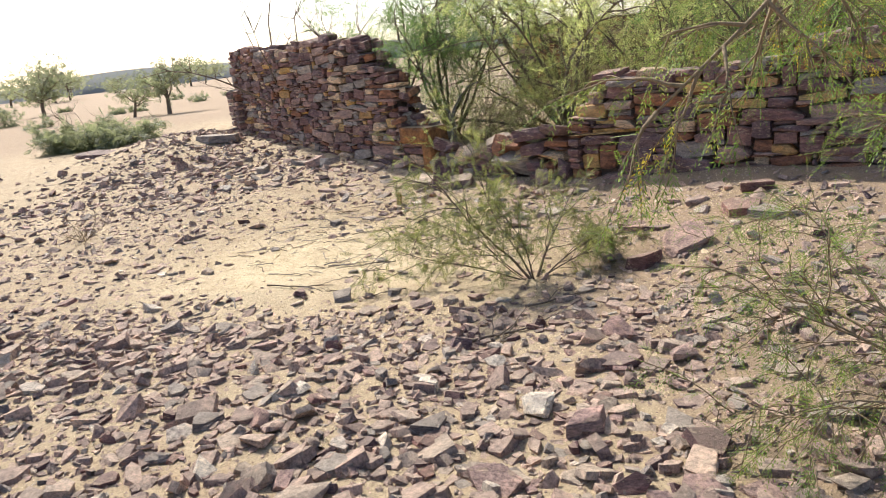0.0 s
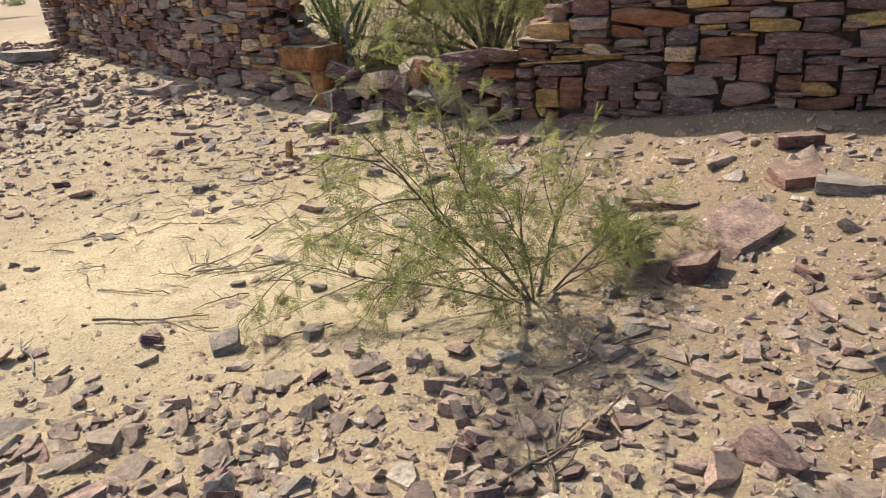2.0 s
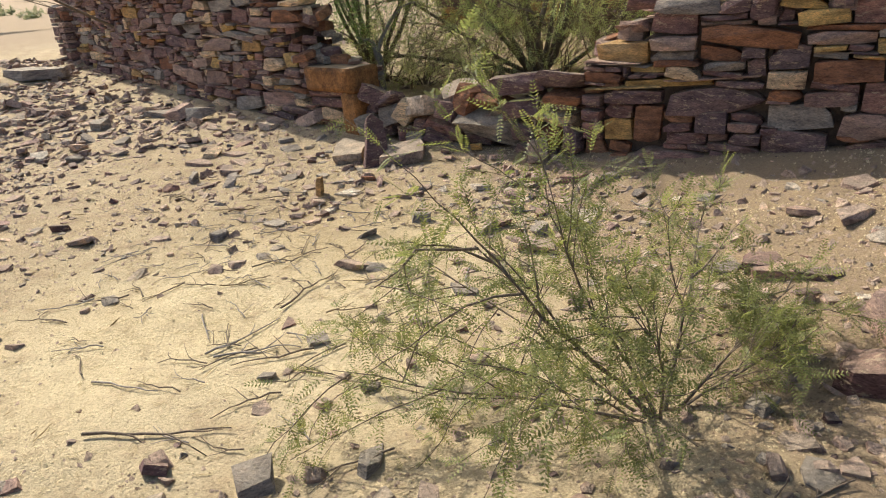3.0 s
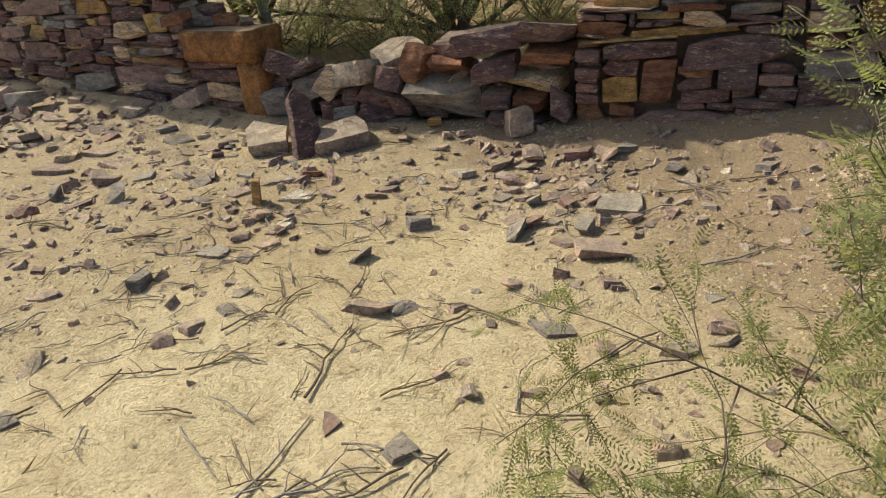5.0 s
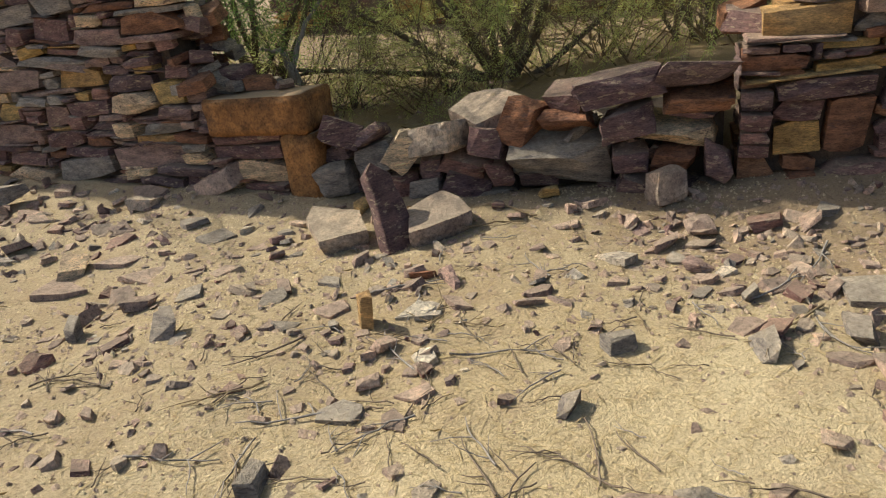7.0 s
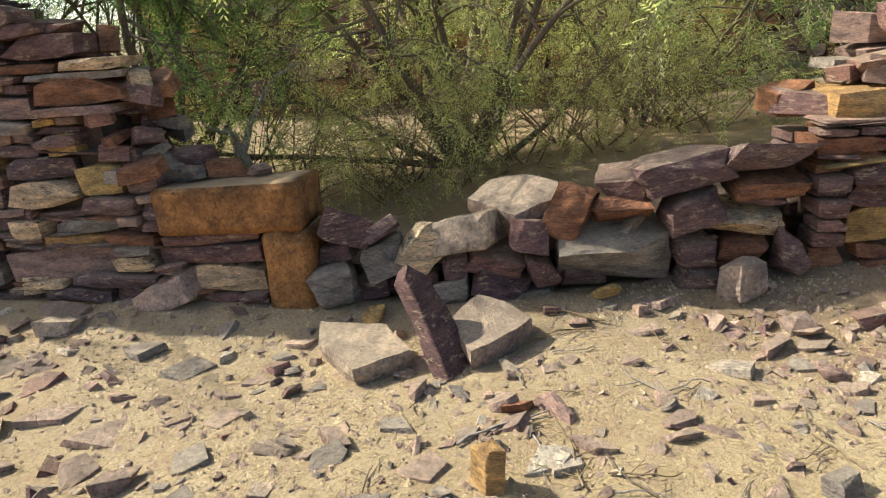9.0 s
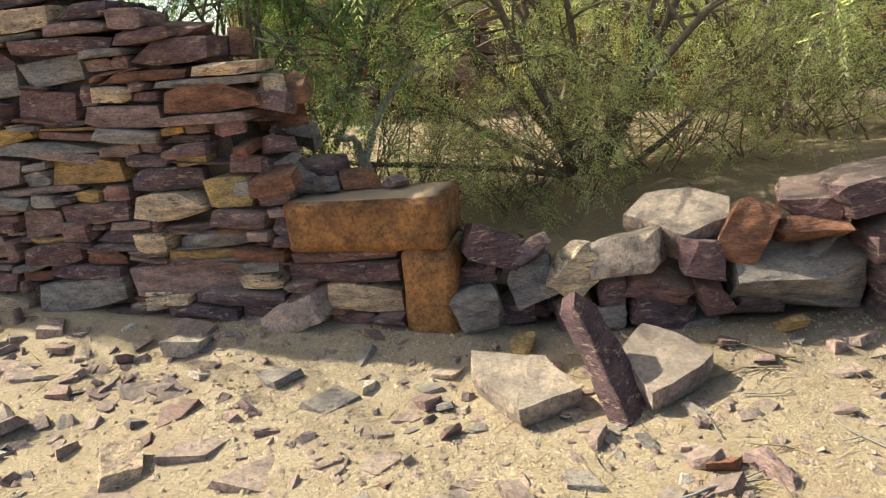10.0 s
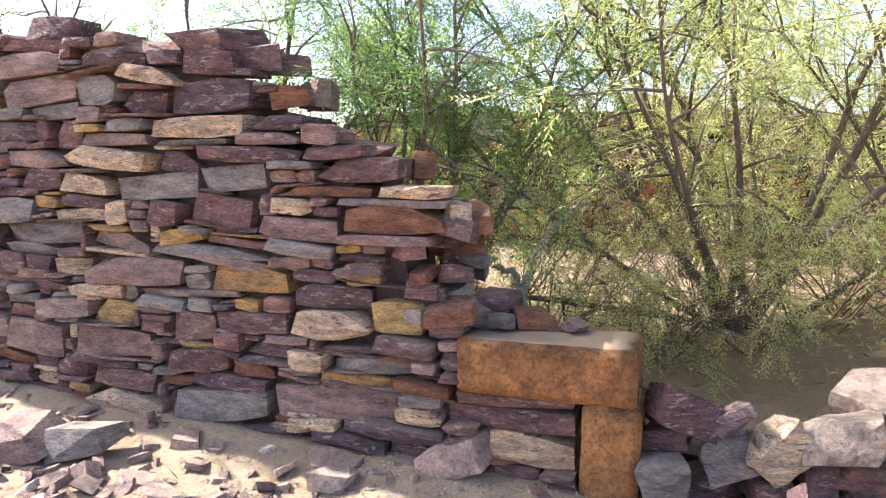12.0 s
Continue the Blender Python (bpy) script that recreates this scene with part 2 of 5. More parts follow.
def behind_wall(x, y):
    """Signed distance behind the wall's face, at points of the plan."""
    x, y = np.asarray(x, float), np.asarray(y, float)
    best = np.full(x.shape, 1e9)
    out = np.zeros(x.shape)
    for i in range(len(STEP)):
        d = (PLAN[i + 1] - PLAN[i]) / STEP[i]
        k = np.clip((x - PLAN[i][0]) * d[0] + (y - PLAN[i][1]) * d[1], 0, STEP[i])
        dx, dy = x - PLAN[i][0] - d[0] * k, y - PLAN[i][1] - d[1] * k
        dist = np.hypot(dx, dy)
        side = dx * -d[1] + dy * d[0]
        use = dist < best
        best = np.where(use, dist, best)
        out = np.where(use, np.sign(side) * dist, out)
    return out


def ground_z(x, y):
    x, y = np.asarray(x, float), np.asarray(y, float)
    z = np.interp(y, [-40, 0, 2, 3.7, 5, 8, 10.4, 13, 17, 24, 60], [0.3, 0.0, -0.07, -0.15, -0.27, -0.30, -0.25, -0.12, 0.02, -0.1, -0.3])
    z = z + 0.30 * smooth(0.9, 3.4, x) * smooth(3.0, 5.5, y) * (1 - smooth(9, 12, y))
    z = z + 0.22 * smooth(0.15, 0.9, behind_wall(x, y)) * smooth(0, 4, y) * (1 - smooth(9, 25, behind_wall(x, y)))
    z = z + 0.35 * np.exp(-(((x + 5.6) / 1.6) ** 2 + ((y - 15.5) / 2.2) ** 2))
    z = z + 0.07 * np.exp(-(behind_wall(x, y) / 0.22) ** 2)
    near = np.exp(-((x / 40.0) ** 2 + (y / 40.0) ** 2))
    z = z + near * (0.05 * (value_noise(x, y, 0.8, 1) - 0.5) + 0.022 * (value_noise(x, y, 0.22, 2) - 0.5))
    z = z + (1 - near) * 0.6 * (value_noise(x, y, 25.0, 3) - 0.5)
    return z


def gz(x, y):
    return float(ground_z(np.array([x]), np.array([y]))[0])


def patch(x, y):
    """How bare the sand is: 1 in the clean patches, 0 among the rubble."""
    a = np.exp(-((((x + 1.1) / 1.5) ** 2 + ((y - 6.5) / 1.3) ** 2) ** 1.5))
    b = 0.8 * np.exp(-(((x - 0.1) / 0.8) ** 2 + ((y - 7.3) / 0.6) ** 2))
    c = 0.6 * np.exp(-(((x + 0.1) / 0.9) ** 2 + ((y - 5.6) / 0.5) ** 2))
    return np.clip(np.maximum(np.maximum(a, b), c), 0, 1)


def axis(lo, hi, step, far):
    inner = np.arange(lo, hi + 1e-6, step)
    grow = step * 1.16 ** np.arange(1, 90)
    out = np.cumsum(grow)
    out = out[out < far]
    return np.concatenate([(lo - out)[::-1], inner, hi + out])


gx, gy = axis(-4.5, 4.5, 0.085, 2500), axis(0, 12, 0.085, 2500)
GX, GY = np.meshgrid(gx, gy)
GZ = ground_z(GX.ravel(), GY.ravel())
nx, ny = len(gx), len(gy)
idx = np.arange(nx * ny).reshape(ny, nx)
quads = np.stack([idx[:-1, :-1], idx[:-1, 1:], idx[1:, 1:], idx[1:, :-1]], -1).reshape(-1, 4)
ground = link("ground", mesh_of("ground", np.stack([GX.ravel(), GY.ravel(), GZ], -1), quads, SAND, True))
soil = ground.data.attributes.new("stony_soil", "FLOAT", "POINT")
soil.data.foreach_set("value", (((0.8 + 0.7 * smooth(0.5, 1.5, GX.ravel())) * (1 - patch(GX.ravel(), GY.ravel()))) * (1 + 0.9 * smooth(12, 25, np.hypot(GX.ravel(), GY.ravel() - 6)))).astype(np.float32))
tagged(ground, "pale yellow sandy desert ground with pebbles and grit", "ground", kind="structure")

# ---- stone templates ----
rng = np.random.default_rng(7)


def hull(points):
    """The closed convex body round a few points, in triangles."""
    bm = bmesh.new()
    for q in points:
        bm.verts.new(q)
    bmesh.ops.convex_hull(bm, input=bm.verts[:])
    loose = [q for q in bm.verts if not q.link_faces]
    bmesh.ops.delete(bm, geom=loose, context="VERTS")
    bmesh.ops.recalc_face_normals(bm, faces=bm.faces[:])
    bm.verts.index_update()
    v = np.array([q.co[:] for q in bm.verts])
    f = [tuple(q.index for q in p.verts) for p in bm.faces]
    bm.free()
    return v, f


def roughen(v, f, r, longest=0.3, rough=0.02, rounds=1):
    """Splits the long edges of a sharp body and shifts what lies between by a little."""
    bm = bmesh.new()
    vs = [bm.verts.new(q) for q in v]
    for q in f:
        bm.faces.new([vs[k] for k in q])
    shift = Vector(r.uniform(0, 50, 3))
    for _ in range(rounds):
        bmesh.ops.subdivide_edges(bm, edges=[e for e in bm.edges if e.calc_length() > longest], cuts=1)
        bmesh.ops.triangulate(bm, faces=bm.faces[:])
    for q in bm.verts:
        q.co += noise.noise_vector(q.co * 4 + shift) * rough + noise.noise_vector(q.co * 11 + shift) * rough * 0.6
    bm.verts.index_update()
    v = np.array([q.co[:] for q in bm.verts])
    f = [tuple(q.index for q in p.verts) for p in bm.faces]
    bm.free()
    return v, f


def block_template(r):
    """A broken wall stone with sharp arrises, one unit each way; the face looks to -y."""
    pts = []
    wedge = r.uniform(0.35, 0.8) if r.random() < 0.45 else 1.0
    end = r.choice((-1, 1))
    for sx in (-1, 1):
        for sz in (-1, 1):
            x, z = sx * (0.5 - r.uniform(0, 0.07)), sz * (0.5 - r.uniform(0, 0.2))
            if sx == end:
                z = (z + 0.5) * wedge - 0.5 if r.random() < 0.8 else z * wedge
            y = -0.5 + r.uniform(0, 0.14)
            pts.append((x, y, z))
            pts.append((x * r.uniform(0.86, 1.0), y + r.uniform(0.05, 0.16), z * 1.04))
            pts.append((x * 0.92, 0.5, z * 0.92))
    for sz in (-1, 1):
        for k in (-0.22, 0.2):
            pts.append((k + r.uniform(-0.12, 0.12), -0.5 + r.uniform(-0.02, 0.1), sz * (0.5 - r.uniform(-0.02, 0.09))))
            pts.append((k + r.uniform(-0.12, 0.12), 0.0, sz * (0.5 - r.uniform(0.0, 0.06))))
    pts.append((r.uniform(-0.3, 0.3), -0.5 - r.uniform(0.0, 0.05), r.uniform(-0.2, 0.2)))
    return hull(pts)


def slab_template(r):
    """A broken flake of rock lying flat, about one unit across and one high, its foot at z = 0."""
    n = int(r.integers(4, 7))
    a = np.sort(np.arange(n) / n * 2 * np.pi + r.uniform(-0.45, 0.45, n))
    rad = r.uniform(0.34, 0.66, n)
    k = r.uniform(0.78, 1.04, n)
    slope = r.uniform(-0.45, 0.45, 2)
    low = np.c_[np.cos(a) * rad, np.sin(a) * rad, np.full(n, -0.25)]
    top = np.c_[np.cos(a) * rad * k, np.sin(a) * rad * k, 0.95 + r.uniform(-0.1, 0.1, n)]
    top[:, 2] += top[:, 0] * slope[0] + top[:, 1] * slope[1]
    return hull(np.concatenate([low, top]))


def craggy(r, chips=4, cut=0.34, shear=0.16):
    """A broken angular rock, one unit each way, centred: a block with its corners struck off."""
    pts = []
    for sx in (-1, 1):
        for sy in (-1, 1):
            for sz in (-1, 1):
                c = np.array((sx, sy, sz)) * 0.5
                for _ in range(2 if r.random() < 0.7 else 1):
                    pts.append(c * (1 - r.uniform(0, cut, 3) * (1 + 1.3 * (r.random() < 0.4))))
    for _ in range(chips):
        q = r.uniform(-0.42, 0.42, 3)
        q[int(r.integers(3))] = r.choice((-0.5, 0.5))
        pts.append(q)
    lean = np.eye(3) + np.array([[0, 1, 1], [1, 0, 1], [1, 1, 0]]) * r.normal(0, shear, (3, 3))
    v, f = hull(np.array(pts) @ lean.T)
    lo, hi = v.min(0), v.max(0)
    return (v - (lo + hi) / 2) / (hi - lo), f


def small_template(r):
    """A small flat chip of stone with few sides, its foot at z = 0."""
    n = int(r.integers(4, 6))
    a = np.sort(np.arange(n) / n * 2 * np.pi + r.uniform(-0.4, 0.4, n))
    rad = r.uniform(0.36, 0.62, n)
    low = np.c_[np.cos(a) * rad, np.sin(a) * rad, np.full(n, -0.2)]
    k = r.uniform(0.8, 0.98, n)
    top = np.c_[np.cos(a) * rad * k, np.sin(a) * rad * k, 1.0 + r.uniform(-0.25, 0.2, n)]
    v = np.concatenate([low, top])
    f = [(i, (i + 1) % n, n + (i + 1) % n, n + i) for i in range(n)] + [(n, n + i, n + i + 1) for i in range(1, n - 1)]
    return v, f


def lump_template(r):
    """An angular lump of rock, about one unit each way, its foot at z = 0."""
    v, f = craggy(r, 2, 0.42, 0.26)
    v = v.copy()
    v[:, 2] += 0.42
    return v, f


BLOCKS = [block_template(rng) for _ in range(48)]
SLABS = [slab_template(rng) for _ in range(40)]
LUMPS = [lump_template(rng) for _ in range(16)]
ROCKS = [roughen(*craggy(rng, 5, 0.36, 0.1), rng, 0.26, 0.035, 2) for _ in range(20)]
SMALL = [small_template(rng) for _ in range(30)]
SHAPES = {"small": SMALL, "block": BLOCKS, "slab": SLABS, "lump": LUMPS, "rock": ROCKS}
MESHES = {}


def shared_mesh(kind, i, mat):
    key = (kind, i, mat)
    if key not in MESHES:
        v, f = SHAPES[kind][i]
        MESHES[key] = mesh_of("stone_" + kind, v, f, MAT[mat])
    return MESHES[key]


class Heap:
    """Many loose stones gathered into one mesh."""

    def __init__(self):
        self.v, self.f, self.m, self.n, self.mats = [], [], [], 0, []

    def add(self, kind, i, mat, matrix):
        v, f = SHAPES[kind][i]
        m = np.array(matrix)
        self.v.append(v @ m[:3, :3].T + m[:3, 3])
        self.f += [tuple(k + self.n for k in q) for q in f]
        if mat not in self.mats:
            self.mats.append(mat)
        self.m += [self.mats.index(mat)] * len(f)
        self.n += len(v)

    def build(self, name, parent=None):
        me = mesh_of(name, np.concatenate(self.v), self.f, MAT[self.mats[0]])
        for mat in self.mats[1:]:
            me.materials.append(MAT[mat])
        me.polygons.foreach_set("material_index", np.array(self.m, dtype=np.int32))
        return link(name, me, parent)


def frame_matrix(origin, x, y, z):
    m = Matrix.Identity(4)
    for i, c in enumerate((x, y, z)):
        for k in range(3):
            m[k][i] = c[k]
    m.translation = origin
    return m


# ---- the masonry ----
def lay_courses(r, s_lo, s_hi, foot, top, keys, mats, weights, size=(1.0, 1.0)):
    """Rubble masonry: stones laid on the lowest place, round the key stones. Returns (s0, s1, z0, z1, material)."""
    cell = 0.02
    n = int((s_hi - s_lo) / cell)
    sc = s_lo + (np.arange(n) + 0.5) * cell
    hgt = np.array([foot(s) for s in sc]) + r.uniform(-0.03, 0.0, n) * 0
    lim = np.array([top(s) for s in sc])
    out = []
    for s0, s1, z0, z1, mat in keys:
        out.append((s0, s1, z0, z1, mat))
    for _ in range(20000):
        live = hgt < lim - 0.015
        if not live.any():
            break
        i = int(np.argmin(np.where(live, hgt, 1e9)))
        z = hgt[i]
        hop = False
        for s0, s1, z0, z1, mat in keys:
            if s0 <= sc[i] <= s1 and z > z0 - 0.03 and z < z1 - 0.001:
                j = (sc >= s0) & (sc <= s1)
                hgt[j] = np.maximum(hgt[j], z1)
                hop = True
        if hop:
            continue
        a = i
        near_by = r.uniform(0.012, 0.045)
        while a > 0 and abs(hgt[a - 1] - z) < near_by and i - a < 30:
            a -= 1
        b = i + 1
        while b < n and abs(hgt[b] - z) < near_by and b - a < 40:
            b += 1
        run = (b - a) * cell
        h = float(np.clip(r.lognormal(math.log(0.06), 0.6), 0.02, 0.16)) * size[1]
        w = float(np.clip(h * r.lognormal(math.log(3.3), 0.42), 0.08, 0.52)) * size[0]
        if run - w < 0.09:
            w = run
        w = min(w, run)
        c0 = a
        c1 = a + max(1, int(round(w / cell)))
        s_a, s_b = s_lo + c0 * cell, s_lo + c1 * cell
        for s0, s1, z0, z1, mat in keys:
            if s0 < s_b - 0.01 and s1 > s_a + 0.01 and z0 >= z - 0.02 and z0 < z + h + 0.02:
                h = max(0.02, z0 - z)
        z_here = float(np.min(hgt[c0:c1]))
        mat = mats[int(r.choice(len(mats), p=weights))]
        if s_b - s_a > 0.035 and h > 0.018:
            out.append((s_a, s_b, z_here, z + h, mat))
        hgt[c0:c1] = z + h
    return out


def set_stone(r, s0, s1, z0, z1, depth, lean, proud=0.045, line=wall_at):
    s = (s0 + s1) / 2
    p, d, inn = line(s)
    z = (z0 + z1) / 2
    out_by = r.uniform(-proud * 0.6, proud) - lean * max(0, z)
    c = p + inn * (depth / 2 - out_by)
    tilt = r.normal(0, 0.06)
    turn = r.normal(0, 0.1)
    x = np.array((d[0], d[1], tilt))
    y = np.array((inn[0] + d[0] * turn, inn[1] + d[1] * turn, 0.0))
    zz = np.array((-tilt * d[0], -tilt * d[1], 1.0))
    return frame_matrix((c[0], c[1], z), x * (s1 - s0 - 0.006), y * depth, zz * (z1 - z0 - 0.004))


MIX = ["dark", "slate", "pink", "ochre", "rust", "cream"]
LEFT_KEYS_LOW = [
    (-1.39, -0.95, 0.37, 0.51, "cream"), (-1.39, -1.19, 0.20, 0.31, "cream"), (-1.11, -0.92, 0.63, 0.74, "ochre"), (-0.97, -0.70, 0.42, 0.58, "ochre"),
    (-1.86, -1.39, 0.55, 0.69, "ochre"), (-1.13, -0.62, 0.87, 1.01, "rust"), (-1.26, -0.84, 1.09, 1.22, "dark"), (-1.44, -0.95, 1.03, 1.085, "rust"),
    (-1.50, -1.27, 0.94, 1.025, "cream"), (-1.57, -1.14, 0.82, 0.935, "dark"), (-2.11, -1.57, 1.41, 1.59, "dark"), (-2.76, -2.18, 1.15, 1.26, "cream"),
    (-2.81, -2.46, 1.01, 1.12, "cream"), (-2.87, -2.48, 0.86, 0.94, "cream"), (-2.45, -1.92, 0.99, 1.13, "slate"),
]
LEFT_KEYS_HIGH = [
    (-1.91, -1.51, 1.04, 1.18, "slate"), (-1.99, -1.58, 0.87, 1.03, "dark"), (-2.07, -1.49, -0.10, 0.06, "slate"), (-0.43, -0.02, -0.10, 0.05, "cream"),
    (-2.60, -2.31, 0.33, 0.47, "ochre"), (-3.25, -2.81, 0.12, 0.31, "pink"), (-2.64, -2.12, -0.16, -0.01, "cream"), (-2.75, -2.19, 0.15, 0.32, "pink"),
    (-2.15, -1.88, 0.78, 0.86, "ochre"), (-1.24, -0.85, 0.15, 0.225, "ochre"), (-2.61, -2.20, 1.66, 1.73, "dark"), (-2.00, -1.67, 1.60, 1.74, "dark"),
    (-0.52, 0.25, 0.215, 0.455, "lintel"), (0.0, 0.25, -0.30, 0.215, "jamb"),
]
RIGHT_KEYS = [
    (2.70, 3.12, 0.54, 0.71, "ochre"), (3.24, 3.50, 0.46, 0.55, "cream"), (3.90, 4.15, 0.41, 0.53, "cream"), (4.05, 4.36, 0.81, 0.91, "ochre"),
    (4.50, 4.86, 0.63, 0.73, "ochre"), (4.65, 4.95, 0.83, 0.93, "ochre"), (3.02, 3.23, -0.02, 0.27, "rust"), (2.79, 3.02, -0.02, 0.16, "ochre"),
    (2.68, 2.93, 0.38, 0.44, "rust"), (4.73, 4.88, 0.08, 0.17, "cream"), (4.90, 5.14, 0.19, 0.29, "ochre"),
]


def left_top(s):
    z = np.interp(s, [-8.1, -7.3, -5, -3, -2.2, -1.66, -1.64, -1.4, -1.36, -0.86, -0.84, -0.63, -0.62, -0.56, 0.26], [1.95, 1.95, 1.80, 1.84, 1.76, 1.74, 1.62, 1.55, 1.30, 1.20, 1.05, 1.0, 0.56, 0.46, 0.45])
    return float(z + 0.05 * (value_noise(s, 0, 0.3, 9) - 0.5) * (s < -1.3))


def right_top(s):
    z = np.interp(s, [2.6, 2.75, 2.98, 3.0, 3.6, 4.5, 5.1, 5.4, 6.2, 7.2, 8.9], [0.45, 0.72, 0.85, 0.98, 0.95, 0.97, 1.08, 1.2, 1.3, 1.2, 1.0])
    return float(z + 0.06 * (value_noise(s, 3, 0.3, 9) - 0.5))


def foot_at(s, line=wall_at):
    p, d, inn = line(s)
    return gz(p[0], p[1]) - 0.06


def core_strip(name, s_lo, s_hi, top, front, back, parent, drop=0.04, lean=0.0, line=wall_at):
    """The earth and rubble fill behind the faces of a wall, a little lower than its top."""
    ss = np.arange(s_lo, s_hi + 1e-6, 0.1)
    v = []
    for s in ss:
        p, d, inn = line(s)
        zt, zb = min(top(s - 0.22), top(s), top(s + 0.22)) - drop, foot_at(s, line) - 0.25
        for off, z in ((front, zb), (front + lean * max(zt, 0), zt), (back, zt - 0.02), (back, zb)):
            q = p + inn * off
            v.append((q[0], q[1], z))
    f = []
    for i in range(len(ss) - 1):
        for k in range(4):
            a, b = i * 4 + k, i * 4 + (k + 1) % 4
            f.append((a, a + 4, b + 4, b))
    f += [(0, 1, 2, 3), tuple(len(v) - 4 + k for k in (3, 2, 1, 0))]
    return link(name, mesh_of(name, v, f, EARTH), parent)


def masonry_wall(name, label, s_lo, s_hi, top, keys, near, weights, lean, thick=0.6, seed=1, size=(1.0, 1.0), line=wall_at, singles=300):
    r = np.random.default_rng(seed)
    wall = tagged(new(name), label, "stone wall", kind="structure")
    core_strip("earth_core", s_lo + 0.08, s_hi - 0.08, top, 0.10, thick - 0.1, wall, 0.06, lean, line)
    foot = functools.partial(foot_at, line=line)
    laid = lay_courses(r, s_lo, s_hi, foot, top, keys, MIX, weights, size)
    laid.sort(key=lambda q: abs((q[0] + q[1]) / 2 - near))
    rest = Heap()
    count = 0
    for s0, s1, z0, z1, mat in laid:
        if mat in ("lintel", "jamb"):
            continue
        if (s0, s1, z0, z1, mat) not in keys and z1 > min(top(s0 + 0.05), top(s1 - 0.05)) + 0.13:
            continue
        depth = float(np.clip((s1 - s0) * r.uniform(0.8, 1.3), 0.16, 0.34))
        m = set_stone(r, s0, s1, z0, z1, depth, lean, line=line)
        i = int(r.integers(len(BLOCKS)))
        if count < singles:
            link("stone", shared_mesh("block", i, mat), wall, m)
        else:
            rest.add("block", i, mat, m)
        count += 1
    # the back face and the tops, in larger stones
    for s0, s1, z0, z1, mat in lay_courses(r, s_lo, s_hi, foot, top, [], MIX, weights, (1.5, 1.5)):
        if z1 > min(top(s0 + 0.03), top(s1 - 0.03)) + 0.05:
            continue
        p, d, inn = line((s0 + s1) / 2)
        c = p + inn * (thick - 0.12)
        m = frame_matrix((c[0], c[1], (z0 + z1) / 2), np.array((-d[0], -d[1], 0)) * (s1 - s0 - 0.01), np.array((-inn[0], -inn[1], 0)) * 0.26, np.array((0, 0, 1)) * (z1 - z0 - 0.005))
        rest.add("block", int(r.integers(len(BLOCKS))), mat, m)
    s = s_lo + 0.1
    while s < s_hi - 0.1:
        p, d, inn = line(s)
        for off in (0.16, 0.32, 0.46):
            if r.random() < 0.85:
                q = p + inn * (off + lean * max(0, top(s)) * 0.7) + d * r.uniform(-0.08, 0.08)
                w = r.uniform(0.14, 0.36)
                if s_lo < 0 and s > -0.6:
                    continue
                if s_lo < 0 and s > -1.3:
                    w *= 0.6
                rot = pose(q[0], q[1], top(s) - 0.075, r.normal(0, 5), r.normal(0, 5), r.uniform(0, 360)) @ Matrix.Diagonal((w, w * r.uniform(0.6, 1), r.uniform(0.05, 0.11), 1))
                rest.add("slab", int(r.integers(len(SLABS))), MIX[int(r.choice(6, p=weights))], rot)
        s += r.uniform(0.12, 0.24)
    tagged(rest.build("farther_stones", wall), kind="stuff")
    return wall


wall_left = masonry_wall("wall_left", "tall ruined dry-stone wall of dark purple, rust and cream sandstone", -8.05, 0.0, left_top, LEFT_KEYS_LOW + LEFT_KEYS_HIGH, -1.3,
                         [0.54, 0.13, 0.11, 0.05, 0.09, 0.08], 0.04, seed=11, size=(1.25, 1.0))
wall_right = masonry_wall("wall_right", "low ruined dry-stone wall of dark red and ochre sandstone", 2.62, 8.9, right_top, RIGHT_KEYS, 3.8,
                          [0.53, 0.08, 0.16, 0.05, 0.15, 0.03], 0.02, seed=12, size=(1.25, 1.2))


def rough_block(name, size, mat, cuts=5, rough=0.006, seed=3, chamfer=0.012):
    """A hewn block with worn, uneven edges."""
    bm = bmesh.new()
    bmesh.ops.create_cube(bm, size=1.0)
    bmesh.ops.scale(bm, vec=size, verts=bm.verts)
    bmesh.ops.bevel(bm, geom=bm.edges[:], offset=chamfer, segments=2, affect="EDGES")
    long = [e for e in bm.edges if e.calc_length() > 0.08]
    bmesh.ops.subdivide_edges(bm, edges=long, cuts=cuts, use_grid_fill=True)
    for v in bm.verts:
        n = noise.noise_vector(v.co * 7 + Vector((seed * 3.1, 0, 0)))
        n2 = noise.noise_vector(v.co * 26 + Vector((0, seed, 0)))
        v.co += n * rough * 1.6 + n2 * rough * 0.7
    me = bpy.data.meshes.new(name)
    bm.to_mesh(me)
    bm.free()
    me.materials.append(mat)
    me.polygons.foreach_set("use_smooth", np.ones(len(me.polygons), dtype=bool))
    return me


# broken stones in the ragged end of the wall, above the lintel
r_end = np.random.default_rng(8)
for k in range(26):
    p_e, d_e, inn_e = wall_at(r_end.uniform(-0.8, -0.56))
    q_e = p_e + inn_e * r_end.uniform(0.06, 0.5)
    w_e = r_end.uniform(0.1, 0.24)
    m_e = pose(q_e[0], q_e[1], 0.44 + 0.5 * k / 26, r_end.normal(0, 9), r_end.normal(0, 9), r_end.uniform(0, 360)) @ Matrix.Diagonal((w_e * 1.3, w_e, r_end.uniform(0.035, 0.09), 1))
    link("stone", shared_mesh("slab", int(r_end.integers(len(SLABS))), ("dark", "rust", "dark", "slate")[k % 4]), wall_left, m_e)

